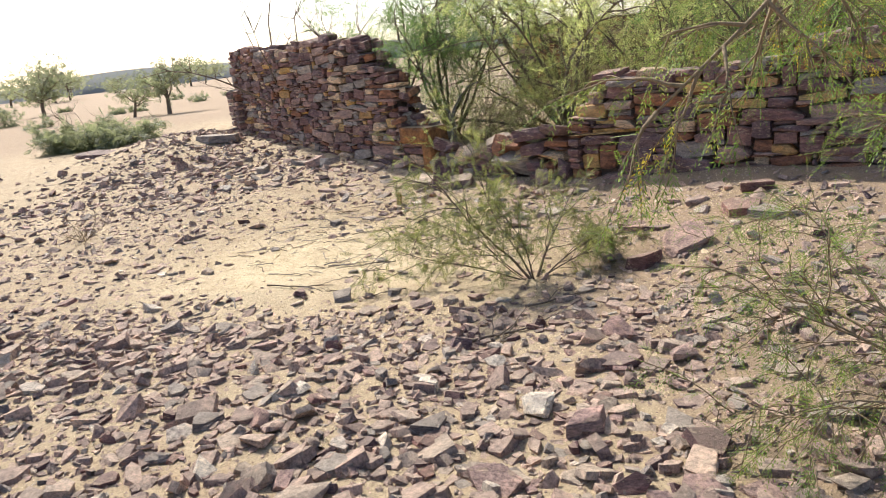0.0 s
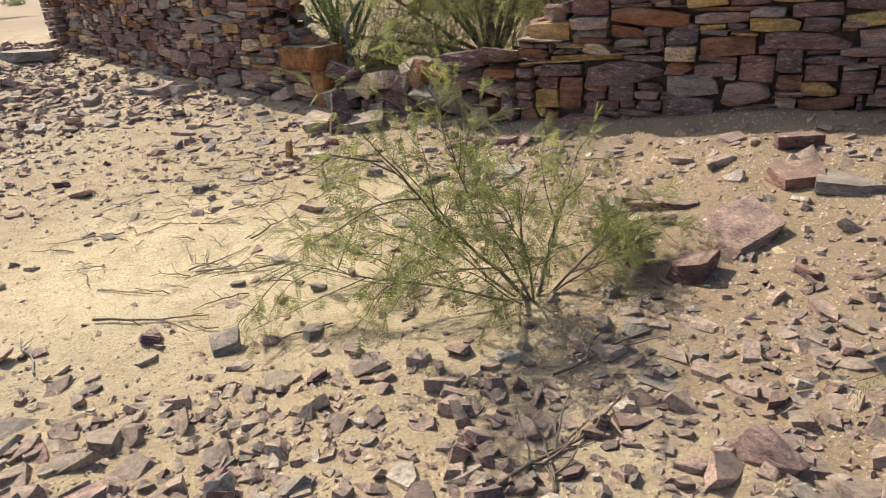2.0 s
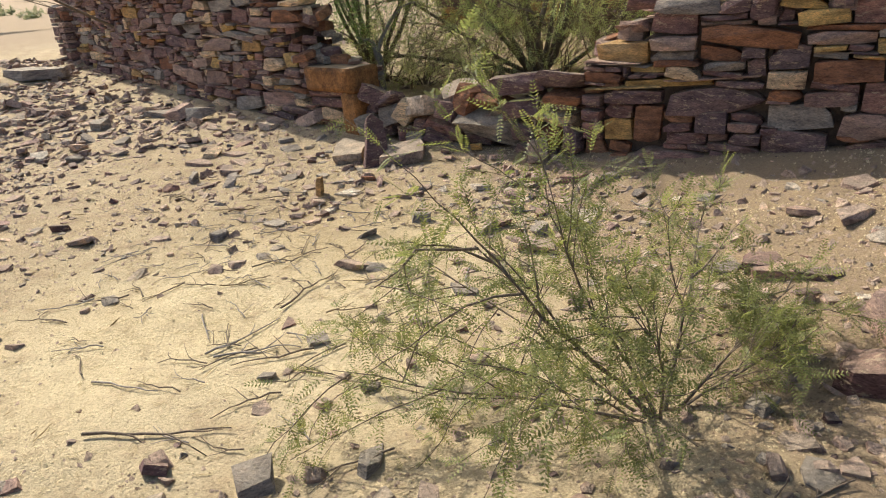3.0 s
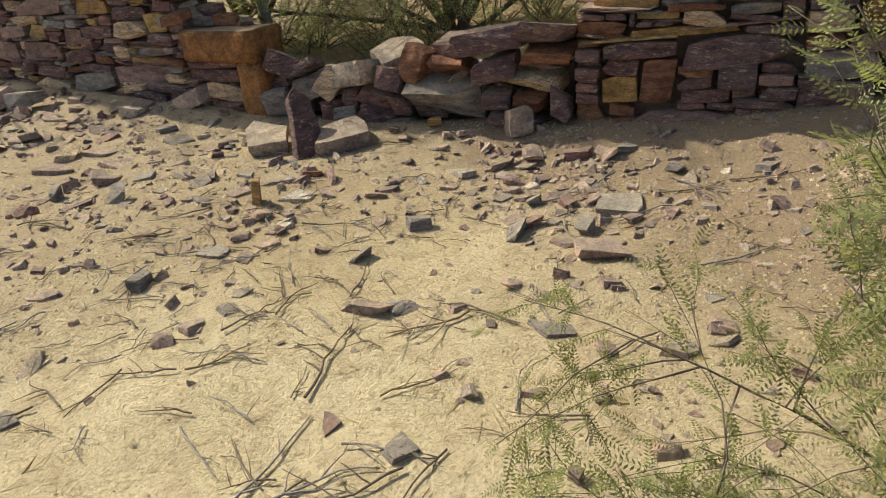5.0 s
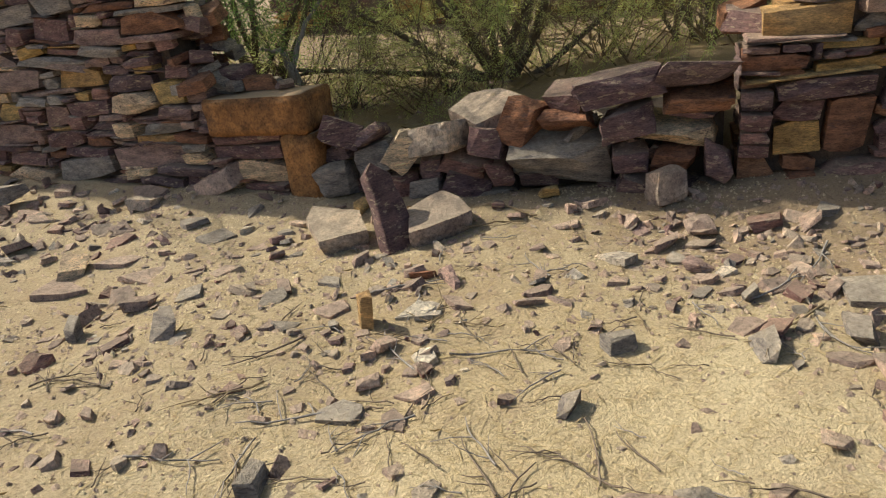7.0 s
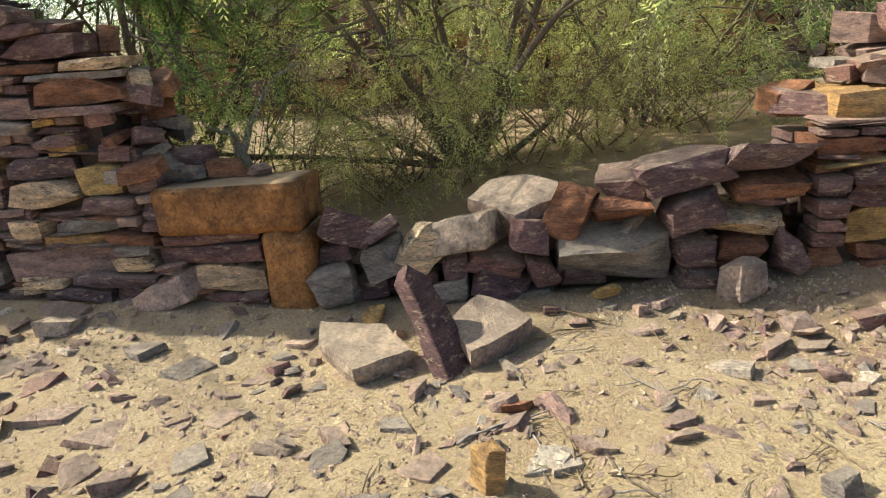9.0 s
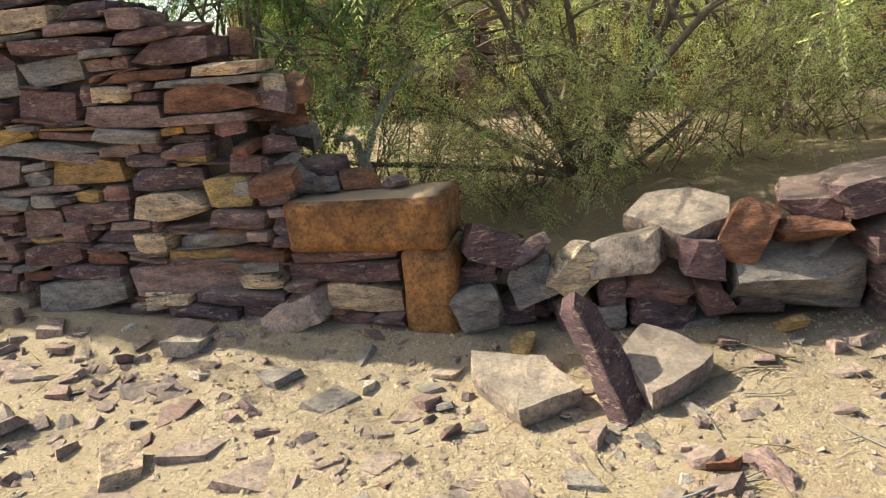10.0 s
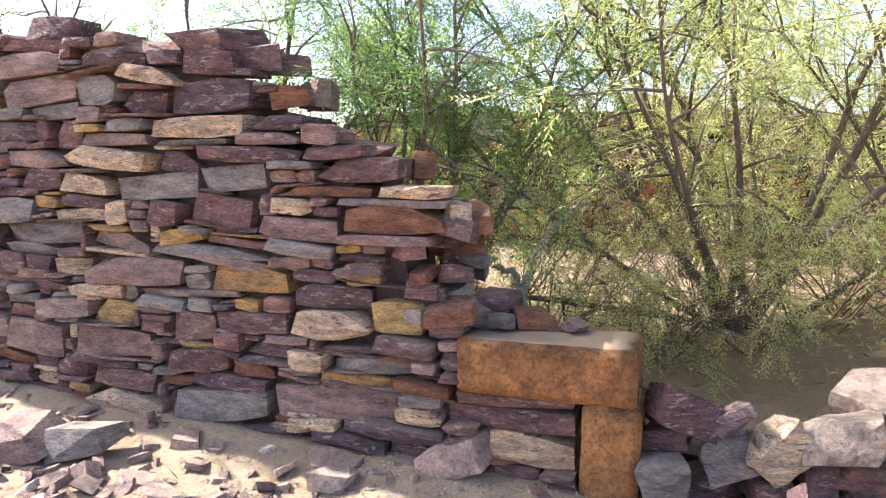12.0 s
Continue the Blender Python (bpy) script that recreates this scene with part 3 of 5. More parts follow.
# the door's hewn jamb and lintel
pj, dj, nj = wall_at(-0.01)
ang = math.degrees(math.atan2(dj[1], dj[0]))


def on_wall(s, inward, z, tilt=0.0, turn=0.0):
    p, d, inn = wall_at(-0.01)
    q = p + d * s + inn * inward
    return pose(q[0], q[1], z, 0, tilt, ang + turn)


lintel = link("lintel_stone", rough_block("lintel_stone", (0.745, 0.36, 0.235), MAT["dressed"], seed=2), None, on_wall(-0.15, 0.15, 0.335, -0.6))
tagged(lintel, "long hewn ochre sandstone lintel resting on the door jamb", "lintel")
jamb = link("door_jamb", rough_block("door_jamb", (0.235, 0.32, 0.58), MAT["dressed"], seed=5), None, on_wall(0.128, 0.145, -0.075))
tagged(jamb, "upright hewn ochre sandstone door jamb half buried in sand", "door jamb")

# ---- the fallen masonry that fills the doorway ----
GAP_FIRST = [
    (0.27, 0.51, 0.11, 0.28, "dark"), (0.25, 0.46, 0.02, 0.11, "dark"), (0.24, 0.44, -0.23, 0.02, "slate"), (0.47, 0.67, 0.13, 0.21, "dark"),
    (0.47, 0.69, -0.08, 0.12, "slate"), (0.69, 0.87, -0.04, 0.20, "cream"), (0.87, 1.16, 0.04, 0.21, "tan"), 
    (1.41, 1.60, 0.08, 0.34, "rust"), (1.02, 1.29, -0.20, -0.05, "dark"), (1.27, 1.43, -0.15, 0.02, "dark"), (1.44, 1.98, -0.14, 0.14, "slate"),
    (1.64, 1.86, 0.26, 0.38, "dark"), (1.80, 2.23, 0.28, 0.45, "dark"), (2.23, 2.62, 0.34, 0.46, "dark"), (1.92, 2.22, 0.12, 0.28, "dark"),
    (2.10, 2.53, 0.05, 0.17, "cream"), (0.99, 1.28, -0.06, 0.04, "dark"),
]
GAP_SECOND = [
    (0.40, 0.60, -0.18, -0.07, "dark"), (0.79, 1.01, -0.24, -0.12, "slate"), (1.03, 1.44, -0.26, -0.19, "slate"), (1.44, 1.68, -0.20, -0.07, "dark"),
    (1.98, 2.18, -0.07, 0.07, "dark"), (2.44, 2.62, -0.15, 0.07, "dark"), (2.30, 2.56, 0.18, 0.25, "dark"), (1.89, 2.02, -0.24, -0.15, "dark"),
    (2.2, 2.45, -0.12, 0.04, "rust"), (2.2, 2.45, -0.26, -0.12, "dark"), (0.66, 0.86, -0.25, -0.06, "dark"), (1.6, 1.9, 0.14, 0.26, "rust"),
    (2.25, 2.62, 0.25, 0.34, "rust"), (2.0, 2.2, -0.27, -0.08, "dark"), (0.86, 1.0, -0.12, 0.04, "dark"), (1.2, 1.42, 0.02, 0.19, "dark"),
    (2.42, 2.62, -0.28, -0.15, "slate"),
]
r_gap = np.random.default_rng(5)
gap_wall = tagged(new("collapsed_wall"), "collapsed dark stone blocks piled across the doorway", "rubble", kind="structure")
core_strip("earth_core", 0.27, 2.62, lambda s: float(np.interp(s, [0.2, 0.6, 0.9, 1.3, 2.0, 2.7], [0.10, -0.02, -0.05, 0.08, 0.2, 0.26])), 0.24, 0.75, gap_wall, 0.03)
GAP_TILT = {0.87: (12, -10, -12), 0.69: (-8, 32, 10), 0.47: (14, -24, 6), 1.41: (6, 12, -18), 1.44: (-12, 4, 6), 1.80: (10, -9, 4), 2.23: (12, -4, -6), 1.92: (4, -14, 8), 2.10: (-4, 3, -6), 0.27: (10, 14, 12)}
for s0, s1, z0, z1, mat in GAP_FIRST + GAP_SECOND:
    first = (s0, s1, z0, z1, mat) in GAP_FIRST
    m = set_stone(r_gap, s0, s1, z0, z1, float(np.clip((s1 - s0) * 1.1, 0.2, 0.42)), 0.0, 0.07)
    at, turn, size = m.decompose()
    rx, ry, rz = GAP_TILT.get(s0, r_gap.normal(0, 9, 3)) if first else r_gap.normal(0, 9, 3)
    grow = 1.12 if first else 1.02
    m = Matrix.Translation(at) @ turn.to_matrix().to_4x4() @ pose(0, 0, 0, -rx, ry, rz) @ Matrix.Diagonal((*(size * grow), 1))
    link("stone", shared_mesh("rock", int(r_gap.integers(len(ROCKS))), mat), gap_wall, m)


for k in range(34):
    s_k = r_gap.uniform(0.28, 2.6)
    p, d, inn = wall_at(s_k)
    top_k = float(np.interp(s_k, [0.2, 0.6, 0.9, 1.3, 2.0, 2.7], [0.16, 0.04, 0.04, 0.14, 0.22, 0.28]))
    z_k = r_gap.uniform(-0.26, top_k)
    w_k = r_gap.uniform(0.08, 0.17)
    q = p + inn * r_gap.uniform(0.1, 0.3)
    m = pose(q[0], q[1], z_k, r_gap.normal(0, 20), r_gap.normal(0, 20), r_gap.uniform(0, 360)) @ Matrix.Diagonal((w_k * 1.4, w_k, w_k * 0.5, 1))
    link("stone", shared_mesh("slab" if k % 3 else "lump", int(r_gap.integers(16)), ("dark", "slate", "pink", "dark")[k % 4]), gap_wall, m)


# ---- growing things ----
def tube(points, radii, sides, v, f):
    pts = [Vector(p) for p in points]
    n0 = len(v)
    for i, p in enumerate(pts):
        t = (pts[min(i + 1, len(pts) - 1)] - pts[max(i - 1, 0)])
        t = t.normalized() if t.length > 1e-6 else Vector((0, 0, 1))
        a = t.orthogonal().normalized()
        b = t.cross(a)
        for k in range(sides):
            q = p + (a * math.cos(k * 2 * math.pi / sides) + b * math.sin(k * 2 * math.pi / sides)) * radii[i]
            v.append(q[:])
    for i in range(len(pts) - 1):
        for k in range(sides):
            k2 = (k + 1) % sides
            f.append((n0 + i * sides + k, n0 + i * sides + k2, n0 + (i + 1) * sides + k2, n0 + (i + 1) * sides + k))
    f.append(tuple(n0 + (len(pts) - 1) * sides + k for k in range(sides)))


def limb(r, start, way, length, bend, droop, n=6):
    pts = [Vector(start)]
    d = Vector(way).normalized()
    for _ in range(n):
        d = (d + Vector(r.normal(0, bend, 3)) + Vector((0, 0, -droop))).normalized()
        pts.append(pts[-1] + d * (length / n))
    return pts


def pinna(pairs, leaf, width, sweep=0.35):
    """A feathery leaf along +x, one unit long: two rows of narrow leaflets."""
    v, f = [], []
    for i in range(pairs):
        x = 0.08 + 0.92 * i / (pairs - 1)
        ln = leaf * (1 - 0.45 * abs(2 * i / (pairs - 1) - 0.9))
        for side in (-1, 1):
            d = Vector((sweep, side, -0.12)).normalized() * ln
            e = Vector((1, 0, 0.25)) * width
            p = Vector((x, 0, -0.06 * x * x))
            n0 = len(v)
            v += [p[:], (p + d * 0.5 + e)[:], (p + d)[:], (p + d * 0.5 - e)[:]]
            f.append((n0, n0 + 1, n0 + 2, n0 + 3))
    return np.array(v), np.array(f)


def leaves_mesh(name, places, ways, sizes, r, material, template, flop=0.5):
    tv, tf = template
    n = len(places)
    x = np.asarray(ways, float)
    x[:, 2] -= r.uniform(0, flop, n)
    x /= np.linalg.norm(x, axis=1)[:, None]
    up = np.tile((0.0, 0.0, 1.0), (n, 1)) + r.normal(0, 0.45, (n, 3))
    y = np.cross(up, x)
    y /= np.maximum(1e-6, np.linalg.norm(y, axis=1))[:, None]
    z = np.cross(x, y)
    s = np.asarray(sizes, float)[:, None, None]
    v = (tv[None, :, 0:1] * x[:, None] + tv[None, :, 1:2] * y[:, None] + tv[None, :, 2:3] * z[:, None]) * s + np.asarray(places)[:, None]
    f = (tf[None] + (np.arange(n) * len(tv))[:, None, None]).reshape(-1, tf.shape[1])
    return mesh_of(name, v.reshape(-1, 3), f, material)


FEATHER = pinna(9, 0.26, 0.035)
FEATHER_COARSE = pinna(5, 0.42, 0.075)


def shrub(name, label, at, stems, r, leaf_mat, bark, template=FEATHER, leaf=0.09, twigs=6, sub=4, per=6, spread=0.6, droop=0.02, category="shrub", bare=0.3, sides=5):
    """A many-stemmed feathery shrub. stems: (way, length, radius)."""
    ob = tagged(new(name), label, category)
    ob.location = at
    places, ways, sizes = [], [], []
    for way, length, radius in stems:
        v, f = [], []
        main = limb(r, (0, 0, -0.05), way, length, 0.10, droop, 8)
        tube(main, [radius * (1 - 0.8 * i / 8) for i in range(9)], sides + 1, v, f)
        for k in range(twigs):
            at_k = bare + (1 - bare) * (k + r.random()) / twigs
            i = min(7, int(at_k * 8))
            p = main[i].lerp(main[i + 1], at_k * 8 - i)
            d = (main[i + 1] - main[i]).normalized() + Vector(r.normal(0, spread, 3)) + Vector((0, 0, 0.1))
            ln = length * r.uniform(0.25, 0.5) * (1.15 - 0.22 * at_k)
            side = limb(r, p, d, ln, 0.14, droop * 2, 5)
            tube(side, [max(0.0016, radius * 0.42 * (1 - 0.8 * j / 5)) for j in range(6)], sides, v, f)
            for j in range(sub):
                u = 0.25 + 0.75 * (j + r.random()) / sub
                q = min(4, int(u * 5))
                p2 = side[q].lerp(side[q + 1], u * 5 - q)
                d2 = (side[q + 1] - side[q]).normalized() + Vector(r.normal(0, 0.55, 3))
                tw = limb(r, p2, d2, ln * r.uniform(0.28, 0.6), 0.12, droop * 4, 4)
                tube(tw, [max(0.0011, radius * 0.14 * (1 - 0.6 * m / 4)) for m in range(5)], 3, v, f)
                for m in range(per):
                    w = (m + r.random()) / per
                    a = min(3, int(w * 4))
                    pp = tw[a].lerp(tw[a + 1], w * 4 - a)
                    dd = (tw[a + 1] - tw[a]).normalized() * 0.7 + Vector(r.normal(0, 0.6, 3))
                    for _ in range(2):
                        places.append(pp[:])
                        ways.append((dd + Vector(r.normal(0, 0.35, 3)))[:])
                        sizes.append(leaf * r.uniform(0.65, 1.25))
        link("stem", mesh_of("stem", v, f, bark, True), ob)
    link("foliage", leaves_mesh("foliage", places, ways, sizes, r, leaf_mat, template), ob)
    return ob


def fan(r, count, lean, up, length, radius, side=1.0):
    out = []
    for i in range(count):
        a = (i + r.random()) / count * 2 * math.pi
        out.append(((math.cos(a) * lean * side + r.normal(0, 0.1), math.sin(a) * lean + r.normal(0, 0.1), up), length * r.uniform(0.75, 1.15), radius * r.uniform(0.7, 1.2)))
    return out


r_tree = np.random.default_rng(21)
FEATHER_TREE = pinna(5, 0.30, 0.042, 1.1)


def leafy(ob, curves, r, leaf_mat, bark, leaf=0.12, branches=8, bare=0.3, reach=(0.7, 1.3), twigs=6, twig_long=(0.22, 0.5), step=0.036, droop=0.05, spread=0.7, clear=None, sides=5, template=None, yellow=None):
    """Limbs along the given curves, (points, radius), with side branches, hanging twigs and feathered leaves."""
    base = ob.location
    sets = {False: ([], [], []), True: ([], [], [])}

    def blocked(pts):
        return clear is not None and float(np.min(behind_wall([base.x + q.x for q in pts], [base.y + q.y for q in pts]))) < clear

    tv, tf = [], []
    for main, radius in curves:
        n = len(main) - 1
        v, f = [], []
        tube(main, [radius * (1 - 0.82 * i / n) for i in range(n + 1)], sides + 2, v, f)
        for k in range(branches):
            at_k = bare + (1 - bare) * ((k + r.random()) / branches) ** 0.65
            i = min(n - 1, int(at_k * n))
            start = main[i].lerp(main[i + 1], at_k * n - i)
            way = (main[i + 1] - main[i]).normalized() * 0.8 + Vector(r.normal(0, spread, 3)) + Vector((0, 0, 0.12))
            side = limb(r, start, way, r.uniform(*reach) * (1.1 - 0.3 * at_k), 0.13, droop, 7)
            if blocked(side):
                continue
            tube(side, [max(0.0022, radius * 0.36 * (1 - 0.85 * j / 7)) for j in range(8)], sides, tv, tf)
            for j in range(twigs):
                u = 0.22 + 0.78 * (j + r.random()) / twigs
                q = min(6, int(u * 7))
                hang = limb(r, side[q].lerp(side[q + 1], u * 7 - q), (side[q + 1] - side[q]).normalized() + Vector(r.normal(0, 0.5, 3)), r.uniform(*twig_long), 0.10, droop * 1.8, 5)
                if blocked(hang):
                    continue
                tube(hang, [0.0028, 0.0024, 0.002, 0.0016, 0.0013, 0.001], 3, tv, tf)
                ln = sum((hang[m + 1] - hang[m]).length for m in range(5))
                old = yellow is not None and r.random() < yellow[1]
                places, ways, sizes = sets[old]
                count = max(4, int(ln / step))
                for m in range(count):
                    w = 0.12 + 0.88 * (m + r.random()) / count
                    a = min(4, int(w * 5))
                    dd = (hang[a + 1] - hang[a]).normalized() * 0.75 + Vector(r.normal(0, 0.55, 3))
                    places.append(hang[a].lerp(hang[a + 1], w * 5 - a)[:])
                    ways.append(dd[:])
                    sizes.append(leaf * r.uniform(0.6, 1.2))
        link("stem", mesh_of("stem", v, f, bark, True), ob)
    tagged(link("branchwork", mesh_of("branchwork", tv, tf, bark, True), ob), kind="stuff")
    tmpl = template or FEATHER_TREE
    link("foliage", leaves_mesh("foliage", *sets[False], r, leaf_mat, tmpl, 0.7), ob)
    if sets[True][0]:
        link("yellow_foliage", leaves_mesh("yellow_foliage", *sets[True], r, yellow[0], tmpl, 0.9), ob, label="yellowed dry leaf sprays")
    return ob


def stems_of(r, ways, droop=0.01, bend=0.10):
    return [(limb(r, (r.normal(0, 0.06), r.normal(0, 0.06), -0.08), way, length, bend, droop, 9), radius) for way, length, radius in ways]


def mesquite(label, x, y, ways, r, mat, category="tree", **more):
    ob = tagged(new("mesquite_tree"), label, category)
    ob.location = (x, y, gz(x, y))
    return leafy(ob, stems_of(r, ways), r, mat, BARK, **more)


# the many-stemmed tree behind the doorway, with long boughs leaning to the wall's broken end
MAIN_WAYS = fan(r_tree, 9, 0.42, 1.0, 3.1, 0.04) + [((-0.95, 0.15, 0.42), 2.9, 0.032), ((-0.8, 0.35, 0.5), 2.7, 0.03), ((-0.7, -0.1, 0.8), 2.6, 0.03), ((0.8, -0.55, 0.75), 2.8, 0.03), ((0.6, 0.5, 0.9), 3.2, 0.035)]
mesquite("spreading yellow-green mesquite tree with many dark bare stems", 2.15, 10.85, MAIN_WAYS, r_tree, LEAF_TREE, leaf=0.15, branches=11, bare=0.25, reach=(0.6, 1.3), step=0.042, clear=0.12)
for x, y, n, ln, rad, mat, bare in ((3.6, 12.3, 6, 3.6, 0.035, LEAF_TREE, 0.4), (3.75, 10.2, 8, 2.8, 0.026, LEAF_TREE, 0.25), (5.6, 11.6, 6, 3.8, 0.035, LEAF_TREE, 0.3),
                                    (4.6, 8.9, 7, 2.9, 0.022, LEAF_DEEP, 0.22), (6.0, 7.4, 6, 2.9, 0.022, LEAF_DEEP, 0.22)):
    mesquite(("yellow-green" if mat is LEAF_TREE else "deep green") + " feathery mesquite tree in the thicket behind the wall", x, y, fan(r_tree, n, 0.5, 1.0, ln, rad), r_tree, mat, leaf=0.165, branches=11, bare=bare * 0.7, step=0.043, clear=0.25)
for x, y, n, ln in ((0.40, 11.9, 10, 2.35), (-0.45, 13.1, 7, 2.7)):
    mesquite("dense deep green mesquite crowding the broken wall end", x, y, fan(r_tree, n, 0.45, 1.0, ln, 0.03), r_tree, LEAF_DEEP, leaf=0.15, branches=13, bare=0.34, reach=(0.45, 0.95), clear=0.2)

# low sprays of growth just behind the fallen stones
for x, y, ln in ((1.75, 10.5, 1.0), (2.75, 10.0, 1.1), (1.45, 11.1, 1.0), (3.3, 9.5, 1.0), (2.3, 10.4, 1.2), (1.2, 10.75, 0.8), (2.9, 10.5, 1.3), (0.75, 11.3, 0.8)):
    ob = tagged(new("mesquite_shoot"), "low pale green mesquite shoots sprawling over litter", "shrub")
    ob.location = (x, y, gz(x, y))
    leafy(ob, stems_of(r_tree, fan(r_tree, 8, 0.9, 0.9, ln, 0.009)), r_tree, LEAF_PALE, BARK_TAN, leaf=0.12, branches=5, bare=0.35, reach=(0.25, 0.55), twigs=3, twig_long=(0.15, 0.32), clear=0.2, sides=3)

# the small shrub on the sand
r_b = np.random.default_rng(4)
bush_stems = [((-0.50, 0.1, 0.62), 1.15, 0.013), ((0.35, 0.3, 0.75), 0.9, 0.012), ((0.9, 0.3, 0.42), 0.85, 0.008), ((-0.95, 0.1, 0.42), 1.25, 0.008), ((-0.15, -0.1, 1.0), 0.72, 0.008),
              ((0.6, 0.15, 0.65), 0.75, 0.007), ((-0.75, -0.35, 0.6), 0.95, 0.006), ((-0.8, 0.5, 0.6), 1.15, 0.008), ((-0.35, 0.4, 0.8), 1.05, 0.008)]
shrub("desert_shrub", "small sparse grey-green thorny shrub growing in sand", (0.675, 5.08, gz(0.675, 5.08)), bush_stems, r_b, LEAF_SHRUB, BARK,
      template=pinna(8, 0.22, 0.034, 0.5), leaf=0.085, twigs=10, sub=5, per=5, spread=0.5, droop=0.022, bare=0.24)


def smooth_curve(points, n=12):
    """A flowing line through a few points."""
    pts = [Vector(q) for q in points]
    pts = [pts[0] * 2 - pts[1]] + pts + [pts[-1] * 2 - pts[-2]]
    out = []
    for i in range(n + 1):
        u = i / n * (len(pts) - 3)
        k = min(len(pts) - 4, int(u))
        w = u - k
        a, b, c, d = pts[k:k + 4]
        out.append(0.5 * (2 * b + (c - a) * w + (2 * a - 5 * b + 4 * c - d) * w * w + (3 * b - a - 3 * c + d) * w * w * w))
    return out


# the mesquite beside the start of the path: boughs that arch over and hang, and low growth round its foot
r_n = np.random.default_rng(9)
over = tagged(new("mesquite_bush"), "mesquite bush with drooping green and yellowing leaf sprays", "shrub")
over.location = (2.4, 2.1, gz(2.4, 2.1))
boughs = [(smooth_curve(((0, 0, -0.1), (-0.35, -0.1, 1.0), (-0.85, -0.3, 1.85), (-1.3, -0.42, 1.85), (-1.62, -0.5, 1.60), (-1.92, -0.58, 1.38))), 0.016),
          (smooth_curve(((0, 0, -0.1), (-0.1, 0.15, 1.1), (-0.5, 0.3, 1.75), (-0.85, 0.4, 1.72), (-1.15, 0.45, 1.55))), 0.014),
          (smooth_curve(((0, 0, -0.1), (0.15, -0.1, 1.2), (-0.1, -0.3, 1.9), (-0.6, -0.35, 1.8), (-0.95, -0.3, 1.3))), 0.014),
          (smooth_curve(((0, 0, -0.1), (0.2, 0.3, 1.0), (0.1, 0.6, 1.7), (-0.3, 0.9, 1.7), (-0.6, 1.1, 1.35))), 0.014)]
leafy(over, boughs, r_n, LEAF_NEAR, BARK_TAN, leaf=0.085, branches=14, bare=0.36, reach=(0.18, 0.36), twigs=4, twig_long=(0.08, 0.18), step=0.015, droop=0.05, spread=0.5, yellow=(LEAF_YELLOW, 0.2), template=pinna(6, 0.24, 0.03, 1.6))
low_bush = tagged(new("mesquite_bush"), "low green mesquite bush spreading over stony ground", "shrub")
low_bush.location = (2.05, 2.5, gz(2.05, 2.5))
low_stems = [((-0.8, 0.1, 0.5), 1.1, 0.010), ((-0.9, -0.1, 0.3), 1.1, 0.008), ((-0.6, 0.35, 0.8), 1.15, 0.010), ((-0.5, -0.3, 0.75), 1.1, 0.010), ((-0.2, 0.5, 0.9), 1.2, 0.010), ((-0.7, -0.4, 0.5), 1.15, 0.009), ((0.1, 0.3, 1.0), 1.4, 0.011)]
leafy(low_bush, stems_of(r_n, low_stems, 0.03), r_n, LEAF_NEAR, BARK_TAN, leaf=0.095, branches=9, bare=0.25, reach=(0.25, 0.55), twigs=4, twig_long=(0.12, 0.26), step=0.022, droop=0.06, template=pinna(6, 0.24, 0.03, 1.4))

# a dead bush behind the top of the tall wall, and a bleached stump by the lintel
def dead_bush(name, label, at, height, count, r, mat, radius):
    ob = tagged(new(name), label, "dead bush")
    ob.location = at
    for way, length, rad in fan(r, count, 0.7, 0.8, height, radius):
        v, f = [], []
        main = limb(r, (0, 0, -0.05), way, length, 0.16, -0.01, 8)
        tube(main, [rad * (1 - 0.85 * i / 8) for i in range(9)], 5, v, f)
        for _ in range(7):
            i = int(r.integers(2, 8))
            side = limb(r, main[i], (main[i] - main[i - 1]).normalized() + Vector(r.normal(0, 0.6, 3)), length * r.uniform(0.15, 0.4), 0.2, 0.0, 5)
            tube(side, [max(0.002, rad * 0.35 * (1 - 0.8 * k / 5)) for k in range(6)], 4, v, f)
            for _ in range(2):
                k = int(r.integers(1, 5))
                tw = limb(r, side[k], (side[k] - side[k - 1]).normalized() + Vector(r.normal(0, 0.7, 3)), length * r.uniform(0.06, 0.16), 0.2, 0.0, 3)
                tube(tw, [max(0.0012, rad * 0.15 * (1 - 0.6 * q / 3)) for q in range(4)], 3, v, f)
        link("branch", mesh_of("branch", v, f, mat, True), ob)
    return ob


r_d = np.random.default_rng(31)
dead_bush("dead_bush", "leafless grey dead bush behind the ruined wall", (-2.75, 15.4, gz(-2.75, 15.4)), 3.9, 9, r_d, BARK, 0.03)
dead_bush("dry_shrub", "small leafless brown shrub on stony ground", (-4.4, 8.5, gz(-4.4, 8.5)), 0.5, 8, r_d, BARK_TAN, 0.006)
dead_bush("dry_shrub", "small leafless brown shrub in the sandy field", (-9.9, 20.5, gz(-9.9, 20.5)), 1.5, 7, r_d, BARK, 0.02)

